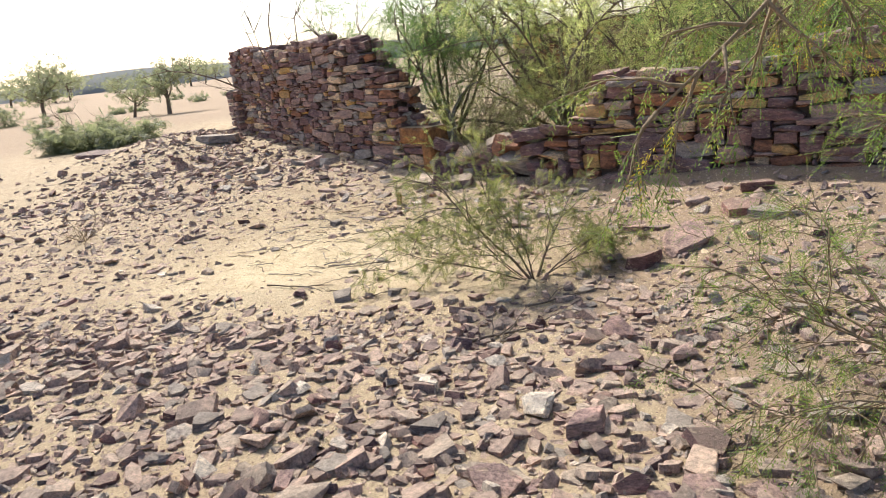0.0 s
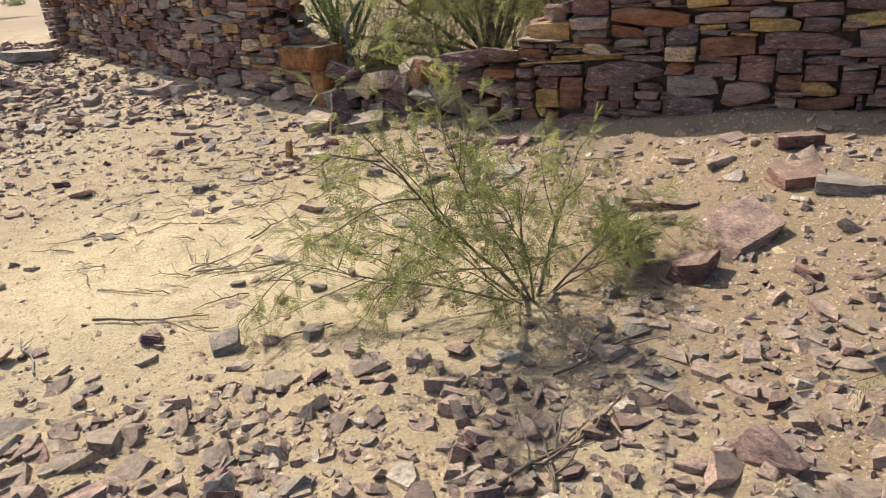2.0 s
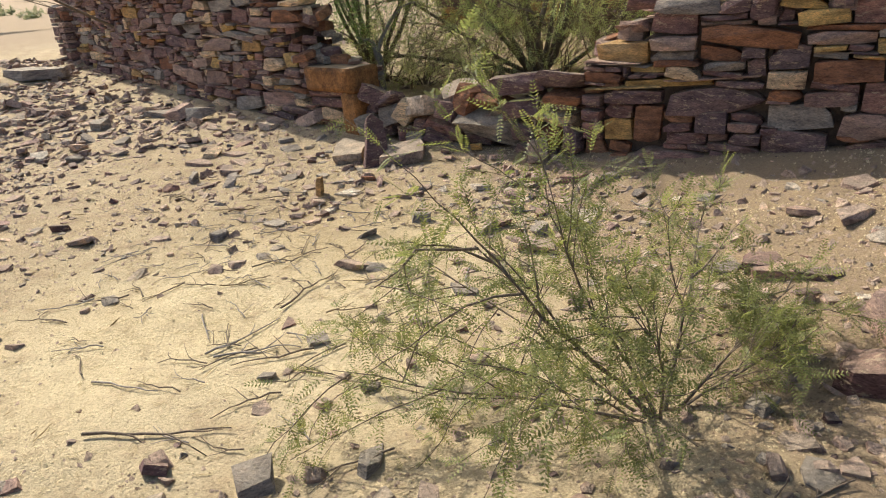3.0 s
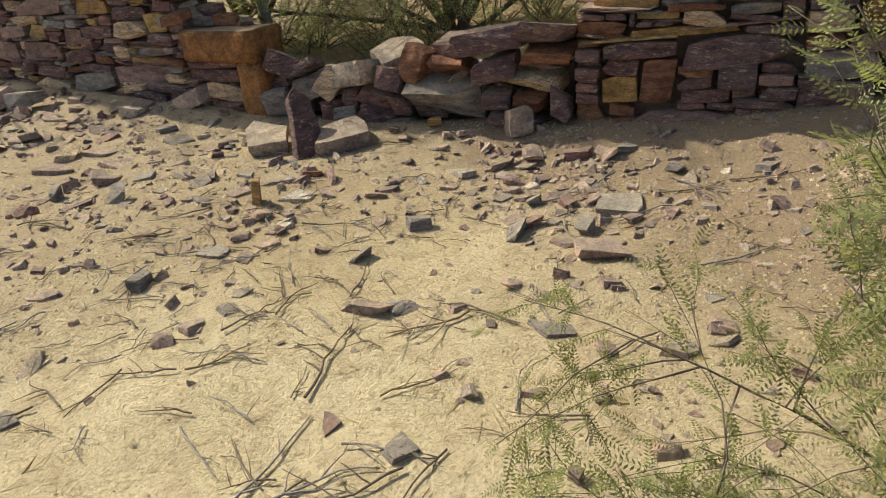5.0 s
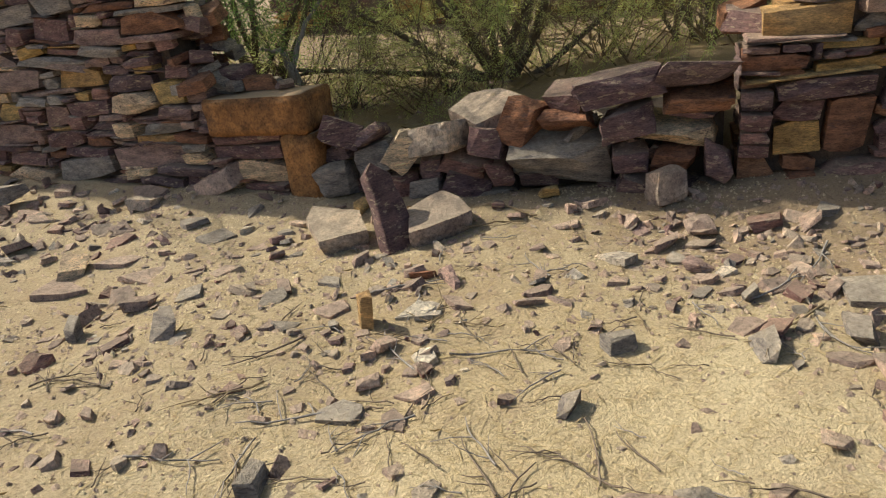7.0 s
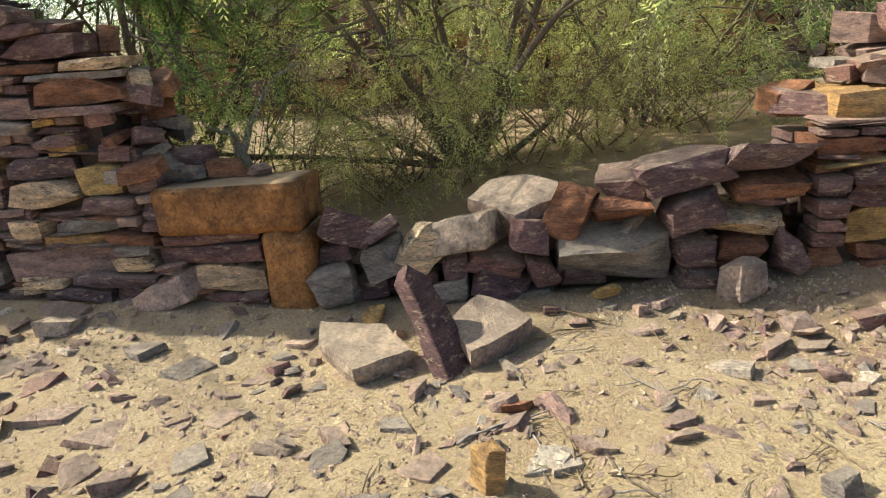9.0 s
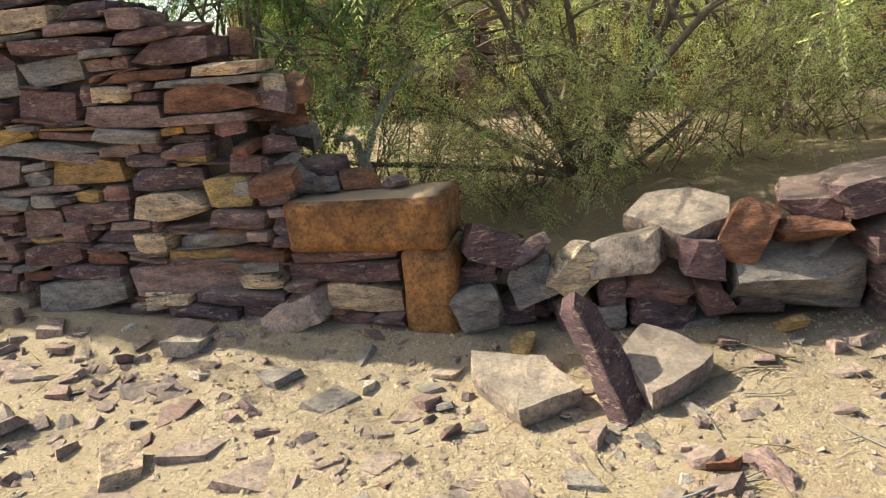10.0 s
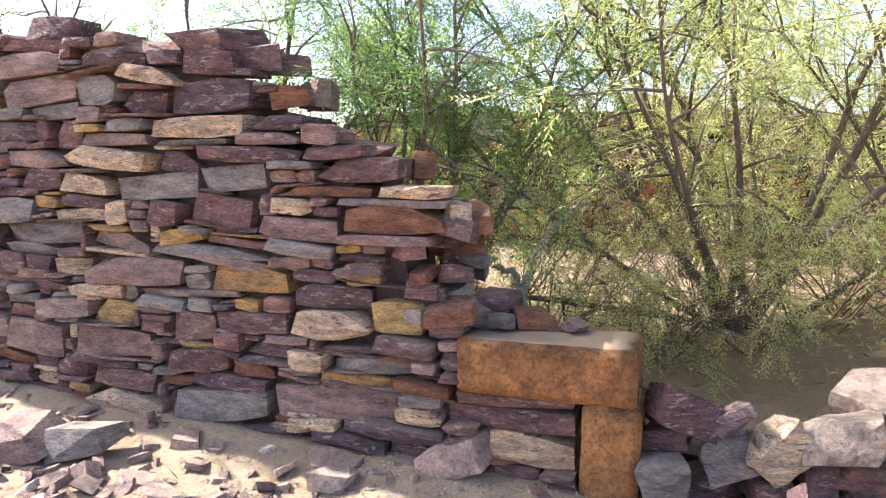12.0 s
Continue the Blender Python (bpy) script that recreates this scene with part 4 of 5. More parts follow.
for x, y, hgt in ((1.6, 10.9, 1.1), (2.5, 11.4, 1.3), (3.0, 10.6, 1.0), (0.9, 11.3, 1.2), (3.4, 9.8, 1.0), (0.55, 11.6, 1.2)):
    dead_bush("dry_brush", "thin leafless brown brush stems under the thicket", (x, y, gz(x, y)), hgt, 12, r_d, BARK if hgt > 1.05 else BARK_TAN, 0.008)
stump = tagged(new("dead_stump"), "bleached grey dead stump with one bare crooked bough", "dead tree")
stump.location = (0.37, 11.06, gz(0.37, 11.06))
for name, pts, rad in (("trunk", ((0, 0, -0.1), (0.02, 0.02, 0.3), (-0.02, 0.03, 0.48), (-0.03, 0.03, 0.56)), 0.055), ("bough", ((-0.02, 0.02, 0.42), (0.06, 0.0, 0.58), (0.15, 0.0, 0.74), (0.32, -0.05, 0.9), (0.46, -0.05, 0.93)), 0.024), ("bough", ((0.0, 0.02, 0.5), (-0.1, 0.0, 0.6), (-0.22, 0.0, 0.62)), 0.022)):
    v, f = [], []
    line_k = smooth_curve(pts, 10)
    tube([q + Vector(r_d.normal(0, 0.008, 3)) for q in line_k], [rad * (1 - 0.6 * k / 10) * r_d.uniform(0.85, 1.15) for k in range(11)], 7, v, f)
    link(name, mesh_of(name, v, f, DEAD, True), stump)

# ---- slabs fallen before the doorway ----
def fallen(name, label, size, mat, m, seed, chips=6):
    r = np.random.default_rng(seed)
    v, f = craggy(r, chips, 0.32)
    v, f = roughen(v, f, r, 0.22, 0.02, 2)
    ob = link(name, mesh_of(name, v * np.array(size), f, MAT[mat]), None, m)
    return tagged(ob, label, "stone slab" if "slab" in name else "stone")


def broken_slab(name, label, outline, thick, mat, m, seed):
    """A split slab of rock: a broken outline, its top flat, its flanks layered and undercut."""
    r = np.random.default_rng(seed)
    pts = [(x, y, 0.0) for x, y in outline] + [(x * 1.03, y * 1.03, -thick * 0.35) for x, y in outline] + [(x * 0.9, y * 0.9, -thick) for x, y in outline]
    v, f = roughen(*hull(pts), r, 0.05, 0.012, 3)
    ob = link(name, mesh_of(name, v, f, MAT[mat]), None, m)
    return tagged(ob, label, "stone slab")


lean_top, lean_foot = np.array((0.024, 9.362, 0.14)), np.array((-0.066, 9.02, -0.27))
up = (lean_top - lean_foot) / np.linalg.norm(lean_top - lean_foot)
deep = np.array((0.96, 0.27, 0.0))
deep = deep - up * (deep @ up)
deep /= np.linalg.norm(deep)
face = np.cross(deep, up)
blade = bmesh.new()
outline = [blade.verts.new(q) for q in ((-0.037, 0.0, -0.28), (-0.037, 0.19, -0.28), (-0.037, 0.205, -0.05), (-0.037, 0.15, 0.20), (-0.037, 0.05, 0.26), (-0.037, 0.0, 0.20), (-0.037, 0.012, 0.0))]
side = blade.faces.new(outline)
grown = bmesh.ops.extrude_face_region(blade, geom=[side])
bmesh.ops.translate(blade, verts=[q for q in grown["geom"] if isinstance(q, bmesh.types.BMVert)], vec=(0.075, 0, 0))
bmesh.ops.recalc_face_normals(blade, faces=blade.faces[:])
bmesh.ops.bevel(blade, geom=blade.edges[:], offset=0.006, segments=1, affect="EDGES")
bmesh.ops.triangulate(blade, faces=blade.faces[:])
bmesh.ops.subdivide_edges(blade, edges=[e for e in blade.edges if e.calc_length() > 0.06], cuts=2)
for q in blade.verts:
    q.co += noise.noise_vector(q.co * 14) * 0.009
blade_mesh = bpy.data.meshes.new("leaning_slab")
blade.to_mesh(blade_mesh)
blade.free()
blade_mesh.materials.append(MAT["dark"])
plank = link("leaning_slab", blade_mesh, None, frame_matrix((lean_top + lean_foot) / 2, face, deep, up))
tagged(plank, "thin dark purple-brown stone slab leaning against the rubble", "stone slab")
broken_slab("fallen_slab", "pale broken stone slab lying tilted on the sand", ((-0.17, -0.13), (0.07, -0.21), (0.14, 0.03), (-0.02, 0.28), (-0.12, 0.17)), 0.12, "tan", pose(-0.14, 9.40, -0.155, 6, -4, 0), 6)
broken_slab("fallen_slab", "pale broken stone slab with a split layered edge", ((-0.23, -0.12), (0.0, -0.17), (0.15, -0.15), (0.20, 0.05), (0.19, 0.20), (-0.10, 0.12)), 0.13, "tan", pose(0.30, 9.10, -0.150, 5, -3, 0), 10)
broken_slab("fallen_slab", "large pale angular slab perched on the rubble", ((-0.13, 0.24), (-0.17, -0.10), (0.02, -0.20), (0.17, -0.12), (0.18, 0.08), (0.06, 0.24)), 0.17, "tan", pose(0.885, 9.34, 0.275, 5, -20, 0), 16)
fallen("standing_stone", "pale cube of stone leaning at the foot of the rubble", (0.20, 0.17, 0.22), "tan", pose(1.30, 8.37, -0.12, -10, 8, -30), 12)
fallen("boulder", "large flat-topped pink boulder on stony ground", (0.48, 0.36, 0.18), "pink", pose(1.86, 5.24, gz(1.86, 5.24) + 0.03, 6, -7, 12), 15)
fallen("boulder", "dark angular boulder beside a larger flat rock", (0.25, 0.22, 0.18), "dark", pose(1.50, 5.02, gz(1.50, 5.02) + 0.04, -6, 9, 30), 18)
fallen("top_stone", "large cream stone on top of the low wall", (0.40, 0.26, 0.14), "cream", pose(2.42, 7.58, 1.0, 0, 3, -45), 21)
for s_k, off, z, w, h in ((-1.86, 0.22, 1.76, 0.42, 0.19), (-2.35, 0.25, 1.77, 0.5, 0.10), (-2.95, 0.25, 1.88, 0.42, 0.20), (-2.62, 0.3, 1.80, 0.34, 0.14), (-3.5, 0.3, 1.86, 0.5, 0.15), (-1.15, 0.25, 1.25, 0.45, 0.09), (-4.3, 0.3, 1.86, 0.4, 0.2), (-5.3, 0.3, 1.86, 0.5, 0.18)):
    p, d, inn = wall_at(s_k)
    fallen("cap_rock", "dark broken rock lying loose on the wall top", (w, 0.34, h), "dark", pose(p[0] + inn[0] * off, p[1] + inn[1] * off, z, 3, 4, math.degrees(math.atan2(d[1], d[0]))), int(60 - s_k * 9))
for s_k, z, w, h in ((2.98, 0.80, 0.3, 0.12), (3.1, 1.0, 0.34, 0.14), (3.95, 0.99, 0.4, 0.10), (4.6, 1.03, 0.45, 0.12), (5.3, 1.2, 0.5, 0.14)):
    p, d, inn = wall_at(s_k)
    fallen("cap_rock", "dark broken rock lying loose on the wall top", (w, 0.32, h), "dark", pose(p[0] + inn[0] * 0.2, p[1] + inn[1] * 0.2, z, 3, -4, math.degrees(math.atan2(d[1], d[0]))), int(90 + s_k * 9))
for x, y, z, w, h, mat in ((-0.28, 10.72, 0.54, 0.24, 0.22, "slate"), (-0.16, 10.66, 0.53, 0.22, 0.17, "dark"), (-0.06, 10.50, 0.495, 0.22, 0.10, "rust"), (-0.22, 10.55, 0.495, 0.12, 0.10, "slate"), (0.05, 10.36, 0.475, 0.16, 0.05, "dark"), (-0.40, 10.80, 0.57, 0.18, 0.14, "dark")):
    fallen("loose_rock", "broken " + ("grey" if mat == "slate" else "dark reddish") + " rock lying on the hewn lintel", (w, w * 0.8, h), mat, pose(x, y, z, 0, 0, 40 * x * 9), int(w * 100 + x * 30 + 40))

# ---- loose stones on the ground ----
NEAR_WALL = [
    (-0.44, 10.56, 0.34, 0.24, "lump", "dark"), (-1.95, 11.92, 0.36, 0.30, "lump", "pink"), (-1.75, 11.74, 0.30, 0.30, "lump", "dark"), (-0.73, 10.30, 0.22, 0.06, "slab", "slate"), (-0.68, 9.96, 0.27, 0.06, "slab", "slate"), (-1.00, 9.31, 0.16, 0.05, "slab", "slate"), (-1.30, 9.60, 0.15, 0.09, "lump", "mauve"),
    (-1.56, 9.96, 0.30, 0.06, "slab", "mauve"), (-1.45, 10.13, 0.21, 0.14, "lump", "cream"), (-1.16, 10.35, 0.18, 0.05, "slab", "dark"), (-1.14, 9.76, 0.22, 0.04, "slab", "mauve"), (-1.20, 10.05, 0.22, 0.04, "slab", "mauve"),
    (-0.62, 9.00, 0.14, 0.09, "lump", "mauve"), (-0.42, 8.91, 0.17, 0.04, "slab", "slate"), (-0.25, 8.35, 0.18, 0.05, "slab", "pale"), (-0.09, 8.29, 0.14, 0.07, "lump", "mauve"), (-0.06, 8.63, 0.12, 0.08, "lump", "rust"),
    (-0.66, 9.17, 0.12, 0.03, "slab", "mauve"), (-0.78, 9.49, 0.14, 0.03, "slab", "mauve"), (-0.53, 9.65, 0.12, 0.03, "slab", "mauve"), (-0.34, 9.77, 0.14, 0.03, "slab", "slate"), (0.81, 8.61, 0.17, 0.03, "slab", "mauve"),
]
BEFORE_GAP = [
    (0.58, 8.00, 0.13, 0.04, "slab", "mauve"), (0.14, 8.10, 0.13, 0.08, "lump", "mauve"), (0.27, 8.01, 0.12, 0.03, "slab", "mauve"), (0.13, 9.66, 0.17, 0.11, "lump", "ochre"), (0.30, 9.36, 0.10, 0.09, "lump", "ochre"),
    (0.91, 8.86, 0.13, 0.15, "lump", "ochre"), (0.76, 8.18, 0.19, 0.06, "slab", "pale"), (-0.46, 8.43, 0.11, 0.28, "lump", "ochre"), (-1.53, 9.34, 0.15, 0.15, "lump", "slate"), (-1.18, 9.02, 0.18, 0.17, "lump", "slate"),
    (-0.79, 7.95, 0.17, 0.05, "slab", "slate"), (-0.20, 7.46, 0.13, 0.08, "lump", "slate"), (-0.65, 8.06, 0.12, 0.08, "lump", "dark"), (-0.54, 7.87, 0.16, 0.04, "slab", "mauve"), (-0.34, 6.99, 0.20, 0.09, "lump", "mauve"),
    (-0.20, 6.92, 0.13, 0.07, "lump", "slate"), (-1.18, 7.81, 0.15, 0.10, "lump", "slate"), (-0.01, 6.81, 0.09, 0.03, "slab", "mauve"), (0.05, 6.62, 0.06, 0.05, "lump", "dark"), (0.23, 6.45, 0.18, 0.04, "slab", "slate"),
]
ON_SAND = [
    (-1.63, 8.27, 0.16, 0.04, "slab", "dark"), (-1.60, 7.95, 0.15, 0.04, "slab", "mauve"), (-0.86, 7.29, 0.13, 0.03, "slab", "slate"), (-0.53, 8.64, 0.19, 0.04, "slab", "mauve"), (-0.21, 8.33, 0.16, 0.04, "slab", "pale"),
    (1.22, 7.20, 0.27, 0.07, "slab", "slate"), (0.89, 7.10, 0.16, 0.12, "lump", "dark"), (0.87, 7.54, 0.12, 0.10, "lump", "slate"), (1.03, 7.52, 0.17, 0.05, "slab", "mauve"), (0.93, 7.85, 0.15, 0.10, "lump", "pink"),
    (1.01, 8.11, 0.15, 0.11, "lump", "mauve"), (0.71, 7.05, 0.15, 0.03, "slab", "mauve"), (0.78, 6.85, 0.25, 0.12, "lump", "dark"), (0.56, 7.25, 0.18, 0.10, "lump", "slate"), (0.65, 7.41, 0.16, 0.04, "slab", "mauve"),
    (1.14, 7.04, 0.13, 0.07, "lump", "mauve"), (1.68, 7.32, 0.16, 0.12, "lump", "dark"), (1.40, 7.85, 0.18, 0.10, "lump", "dark"), (1.66, 7.70, 0.19, 0.05, "slab", "slate"), (0.28, 6.83, 0.11, 0.08, "lump", "mauve"),
]
BY_SHRUB = [
    (0.32, 6.69, 0.12, 0.03, "slab", "mauve"), (1.04, 5.01, 0.12, 0.10, "lump", "dark"), (-0.36, 5.63, 0.08, 0.08, "lump", "dark"), (-0.80, 5.89, 0.08, 0.06, "lump", "dark"), (-1.73, 7.03, 0.12, 0.06, "lump", "dark"),
    (-1.90, 7.12, 0.12, 0.03, "slab", "dark"), (-1.15, 7.21, 0.10, 0.08, "lump", "dark"), (-0.71, 6.39, 0.10, 0.03, "slab", "dark"), (-2.91, 10.98, 0.25, 0.15, "lump", "dark"),
    (-2.14, 12.16, 0.52, 0.09, "slab", "slate"), (-0.82, 5.17, 0.17, 0.12, "lump", "dark"), (-0.61, 5.14, 0.09, 0.07, "lump", "mauve"), (-0.42, 5.14, 0.17, 0.06, "slab", "slate"), (-0.20, 4.71, 0.17, 0.09, "lump", "mauve"),
    (0.20, 4.68, 0.13, 0.09, "lump", "dark"), (-1.14, 5.27, 0.07, 0.04, "lump", "dark"), (1.72, 5.91, 0.23, 0.05, "slab", "dark"), (1.87, 5.74, 0.20, 0.05, "slab", "dark"), (0.37, 4.58, 0.13, 0.04, "slab", "pale"),
]
BY_START = [
    (2.86, 6.08, 0.32, 0.18, "lump", "dark"), (2.62, 5.41, 0.38, 0.08, "slab", "slate"), (2.52, 5.62, 0.30, 0.12, "slab", "dark"), (1.65, 4.60, 0.14, 0.09, "lump", "mauve"), (1.05, 4.17, 0.19, 0.05, "slab", "mauve"),
    (0.24, 3.65, 0.12, 0.10, "lump", "pale"), (2.35, 6.15, 0.26, 0.10, "lump", "dark"), (1.75, 6.00, 0.26, 0.04, "slab", "dark"), (-1.08, 4.31, 0.19, 0.04, "slab", "mauve"), (-0.17, 3.94, 0.13, 0.04, "slab", "pale"),
    (-1.61, 4.75, 0.19, 0.03, "slab", "slate"), (-4.62, 15.10, 0.80, 0.20, "slab", "slate"), (-7.07, 15.36, 0.80, 0.12, "slab", "dark"), (-3.43, 10.15, 0.24, 0.14, "lump", "dark"), (-1.35, 3.02, 0.16, 0.04, "slab", "pale"),
    (-1.86, 5.36, 0.14, 0.09, "lump", "dark"), (-3.31, 5.83, 0.22, 0.04, "slab", "dark"), (1.52, 2.50, 0.22, 0.10, "lump", "slate"),
]
WORDS = {"dark": "dark red-brown", "slate": "grey slate", "mauve": "dusty mauve", "cream": "cream-coloured", "pink": "pinkish", "ochre": "yellow ochre", "rust": "rust-red", "pale": "pale whitish", "tan": "dusty tan"}
r_s = np.random.default_rng(77)
taken = []


def loose_stone(x, y, w, h, kind, mat, tilt=7.0):
    if mat == "dark" and kind == "lump":
        mat = ("mauve", "slate", "dark")[int(r_s.integers(3))]
    i = int(r_s.integers(len(SHAPES[kind])))
    h *= (0.55 if y > 7 else 0.7) if kind == "slab" else 0.62
    w *= 1.05 if kind == "slab" else 0.9
    m = pose(x, y, gz(x, y) - 0.008, r_s.normal(0, tilt), r_s.normal(0, tilt), r_s.uniform(0, 360)) @ Matrix.Diagonal((w * 1.08, w * r_s.uniform(0.7, 1.0), h, 1))
    ob = link("loose_slab" if kind == "slab" else "loose_rock", shared_mesh(kind, i, mat), None, m)
    size = "large" if w > 0.2 else "small" if w < 0.1 else "broken"
    tagged(ob, size + " " + WORDS[mat] + (" flat stone slab" if kind == "slab" else " angular rock") + " lying on sand", "stone", "loose stones on the ground")
    taken.append((x, y, w * 0.6))


for row in NEAR_WALL + BEFORE_GAP + ON_SAND + BY_SHRUB + BY_START:
    loose_stone(*row)


def rubble_density(x, y):
    """Stones to the square metre."""
    bw = behind_wall(x, y)
    d = 40 + 260 * (1 - smooth(3.7, 5.1, y + 0.35 * np.clip(x, -3, 0.4))) - 90 * smooth(0.9, 1.8, x) * (1 - smooth(4.0, 5.0, y)) + 70 * smooth(0.8, 1.4, x) * smooth(3.6, 4.6, y) * (1 - smooth(5.6, 7.0, y))
    d = d + 60 * (1 - smooth(-3.2, -1.6, x)) * smooth(4, 5, y) * (1 - smooth(10, 13, y))
    d = d + 130 * np.exp(-((bw + 0.9) / 0.9) ** 2) * smooth(10.3, 12.0, y) * (1 - smooth(17, 21, y))
    d = d + 40 * np.exp(-((bw + 0.8) / 0.6) ** 2) * (1 - smooth(8.0, 9.0, y))
    d = d + 70 * np.exp(-((bw + 0.55) / 0.5) ** 2) * smooth(9.2, 10.0, y) * (1 - smooth(12, 14, y))
    d = d + 60 * np.exp(-(((x + 0.8) / 1.0) ** 2 + ((y - 9.0) / 0.9) ** 2)) + 200 * np.exp(-(((x - 1.0) / 0.6) ** 2 + ((y - 7.6) / 0.7) ** 2))
    d = d + 150 * np.exp(-(((x + 4.9) / 1.7) ** 2 + ((y - 13.6) / 3.0) ** 2))
    d = d * (1 - 0.93 * patch(x, y)) * (0.55 + 0.9 * value_noise(x, y, 0.55, 5))
    d = d * np.where(bw > -0.08, 0.12, 1.0)
    far = np.hypot(x, y - 6)
    return d * (1 - 0.97 * smooth(6.5, 17, far)) * (0.2 + 0.8 * smooth(-2.6, 0.6, y)) * (0.4 + 0.6 * smooth(-8.5, -5.0, x))


def scatter(r, n, lo, hi):
    x, y = r.uniform(lo[0], hi[0], n), r.uniform(lo[1], hi[1], n)
    keep = r.uniform(0, 300, n) < rubble_density(x, y)
    return x[keep], y[keep]


LOOSE = ["mauve", "dark", "slate", "pale", "pink", "tan"]
rubble = Heap()
single = 0
for lo, hi in (((-4, 0.2), (4.2, 5.2)), ((-4, 5.2), (4.2, 11)), ((-10, 5), (-4, 11)), ((-11, 11), (1, 21)), ((4.2, -2), (8, 5)), ((-9, -3), (-4, 5)), ((-4, -3), (4.2, 0.2))):
    area = (hi[0] - lo[0]) * (hi[1] - lo[1])
    xs, ys = scatter(r_s, int(area * (400 if lo[1] < 5.3 and lo[0] < 4 else 240)), lo, hi)
    zs = ground_z(xs, ys)
    for x, y, z in zip(xs, ys, zs):
        if any((x - a) ** 2 + (y - b) ** 2 < c * c for a, b, c in taken[:100]):
            continue
        w = float(np.clip(r_s.lognormal(math.log(0.056), 0.5), 0.024, 0.21))
        if y > 4.8:
            w *= 0.82
        if y > 10.5:
            w *= 1.5
        kind = "slab" if r_s.random() < 0.9 else "lump"
        h = w * (r_s.uniform(0.10, 0.24 if y > 5 else 0.34) if kind == "slab" else r_s.uniform(0.3, 0.6))
        mat = LOOSE[int(r_s.choice(6, p=[0.55, 0.08, 0.10, 0.03, 0.06, 0.18]))]
        if single < 200 and w > 0.11 and abs(x) < 2.2 and 1.2 < y < 9.5:
            single += 1
            loose_stone(x, y, w, h, kind, mat, 10)
            continue
        tilt = 12 if r_s.random() < 0.65 else 30
        if w < 0.085 or y > 11.5:
            kind = "small"
        m = pose(x, y, z - 0.004, r_s.normal(0, tilt), r_s.normal(0, tilt), r_s.uniform(0, 360)) @ Matrix.Diagonal((w * 1.1, w * r_s.uniform(0.6, 1.0), h, 1))
        rubble.add(kind, int(r_s.integers(len(SHAPES[kind]))), mat, m)
tagged(rubble.build("rubble_stones"), "scattered mauve and grey broken stones covering the sand", "rubble", kind="stuff")

# gravel: small chips, eight-sided
chip = np.array([(0.5, 0, -0.15), (0, 0.42, -0.2), (-0.5, 0, -0.15), (0, -0.45, -0.2), (0.12, 0.08, 0.3), (0, 0, -0.2)])
chip_f = np.array([(0, 1, 4), (1, 2, 4), (2, 3, 4), (3, 0, 4)])


def gravel(name, label, n, lo, hi, size, material, weight, seed):
    r = np.random.default_rng(seed)
    x, y = r.uniform(lo[0], hi[0], n), r.uniform(lo[1], hi[1], n)
    k = r.uniform(0, 1, n) < weight(x, y)
    x, y = x[k], y[k]
    n = len(x)
    a = r.uniform(0, 2 * np.pi, n)
    s = size * r.lognormal(0, 0.45, n)
    v = chip[None] * s[:, None, None] * r.uniform(0.6, 1.3, (n, 6, 3))
    c, q = np.cos(a)[:, None], np.sin(a)[:, None]
    vx, vy = v[:, :, 0] * c - v[:, :, 1] * q, v[:, :, 0] * q + v[:, :, 1] * c
    out = np.stack([vx + x[:, None], vy + y[:, None], v[:, :, 2] + ground_z(x, y)[:, None]], -1)
    f = (chip_f[None] + (np.arange(n) * 6)[:, None, None]).reshape(-1, 3)
    return tagged(link(name, mesh_of(name, out.reshape(-1, 3), f, material)), label, "gravel", kind="stuff")


gravel("gravel", "fine yellow and brown gravel strewn over the sand", 80000, (-3.5, 0.6), (4, 11), 0.012, GRAVEL,
       lambda x, y: np.clip(0.3 + 0.7 * smooth(0.2, 1.4, x) + 0.3 * smooth(7.5, 9.5, y) + 0.5 * (1 - smooth(4, 5, y)), 0, 1) * (1 - 0.9 * patch(x, y)) * (0.3 + 0.9 * value_noise(x, y, 0.4, 8)) * (behind_wall(x, y) < 0.1), 41)
gravel("stone_chips", "small mauve stone chips among the rubble", 45000, (-5, 0.3), (4, 11.5), 0.027, MAT["mauve"], lambda x, y: np.clip(rubble_density(x, y) / np.where(y > 6.6, 120, 150), 0, 1), 42)
gravel("sand_clods", "crumbs and clods of pale yellow sand", 80000, (-3.2, 2.5), (3.2, 11), 0.014, SAND,
       lambda x, y: (0.15 + 0.85 * smooth(0.45, 0.7, value_noise(x, y, 0.35, 17))) * (1 - 0.75 * patch(x, y)) * (behind_wall(x, y) < 0.1), 43)

# ---- dry twigs and straw on the sand ----
r_w = np.random.default_rng(55)


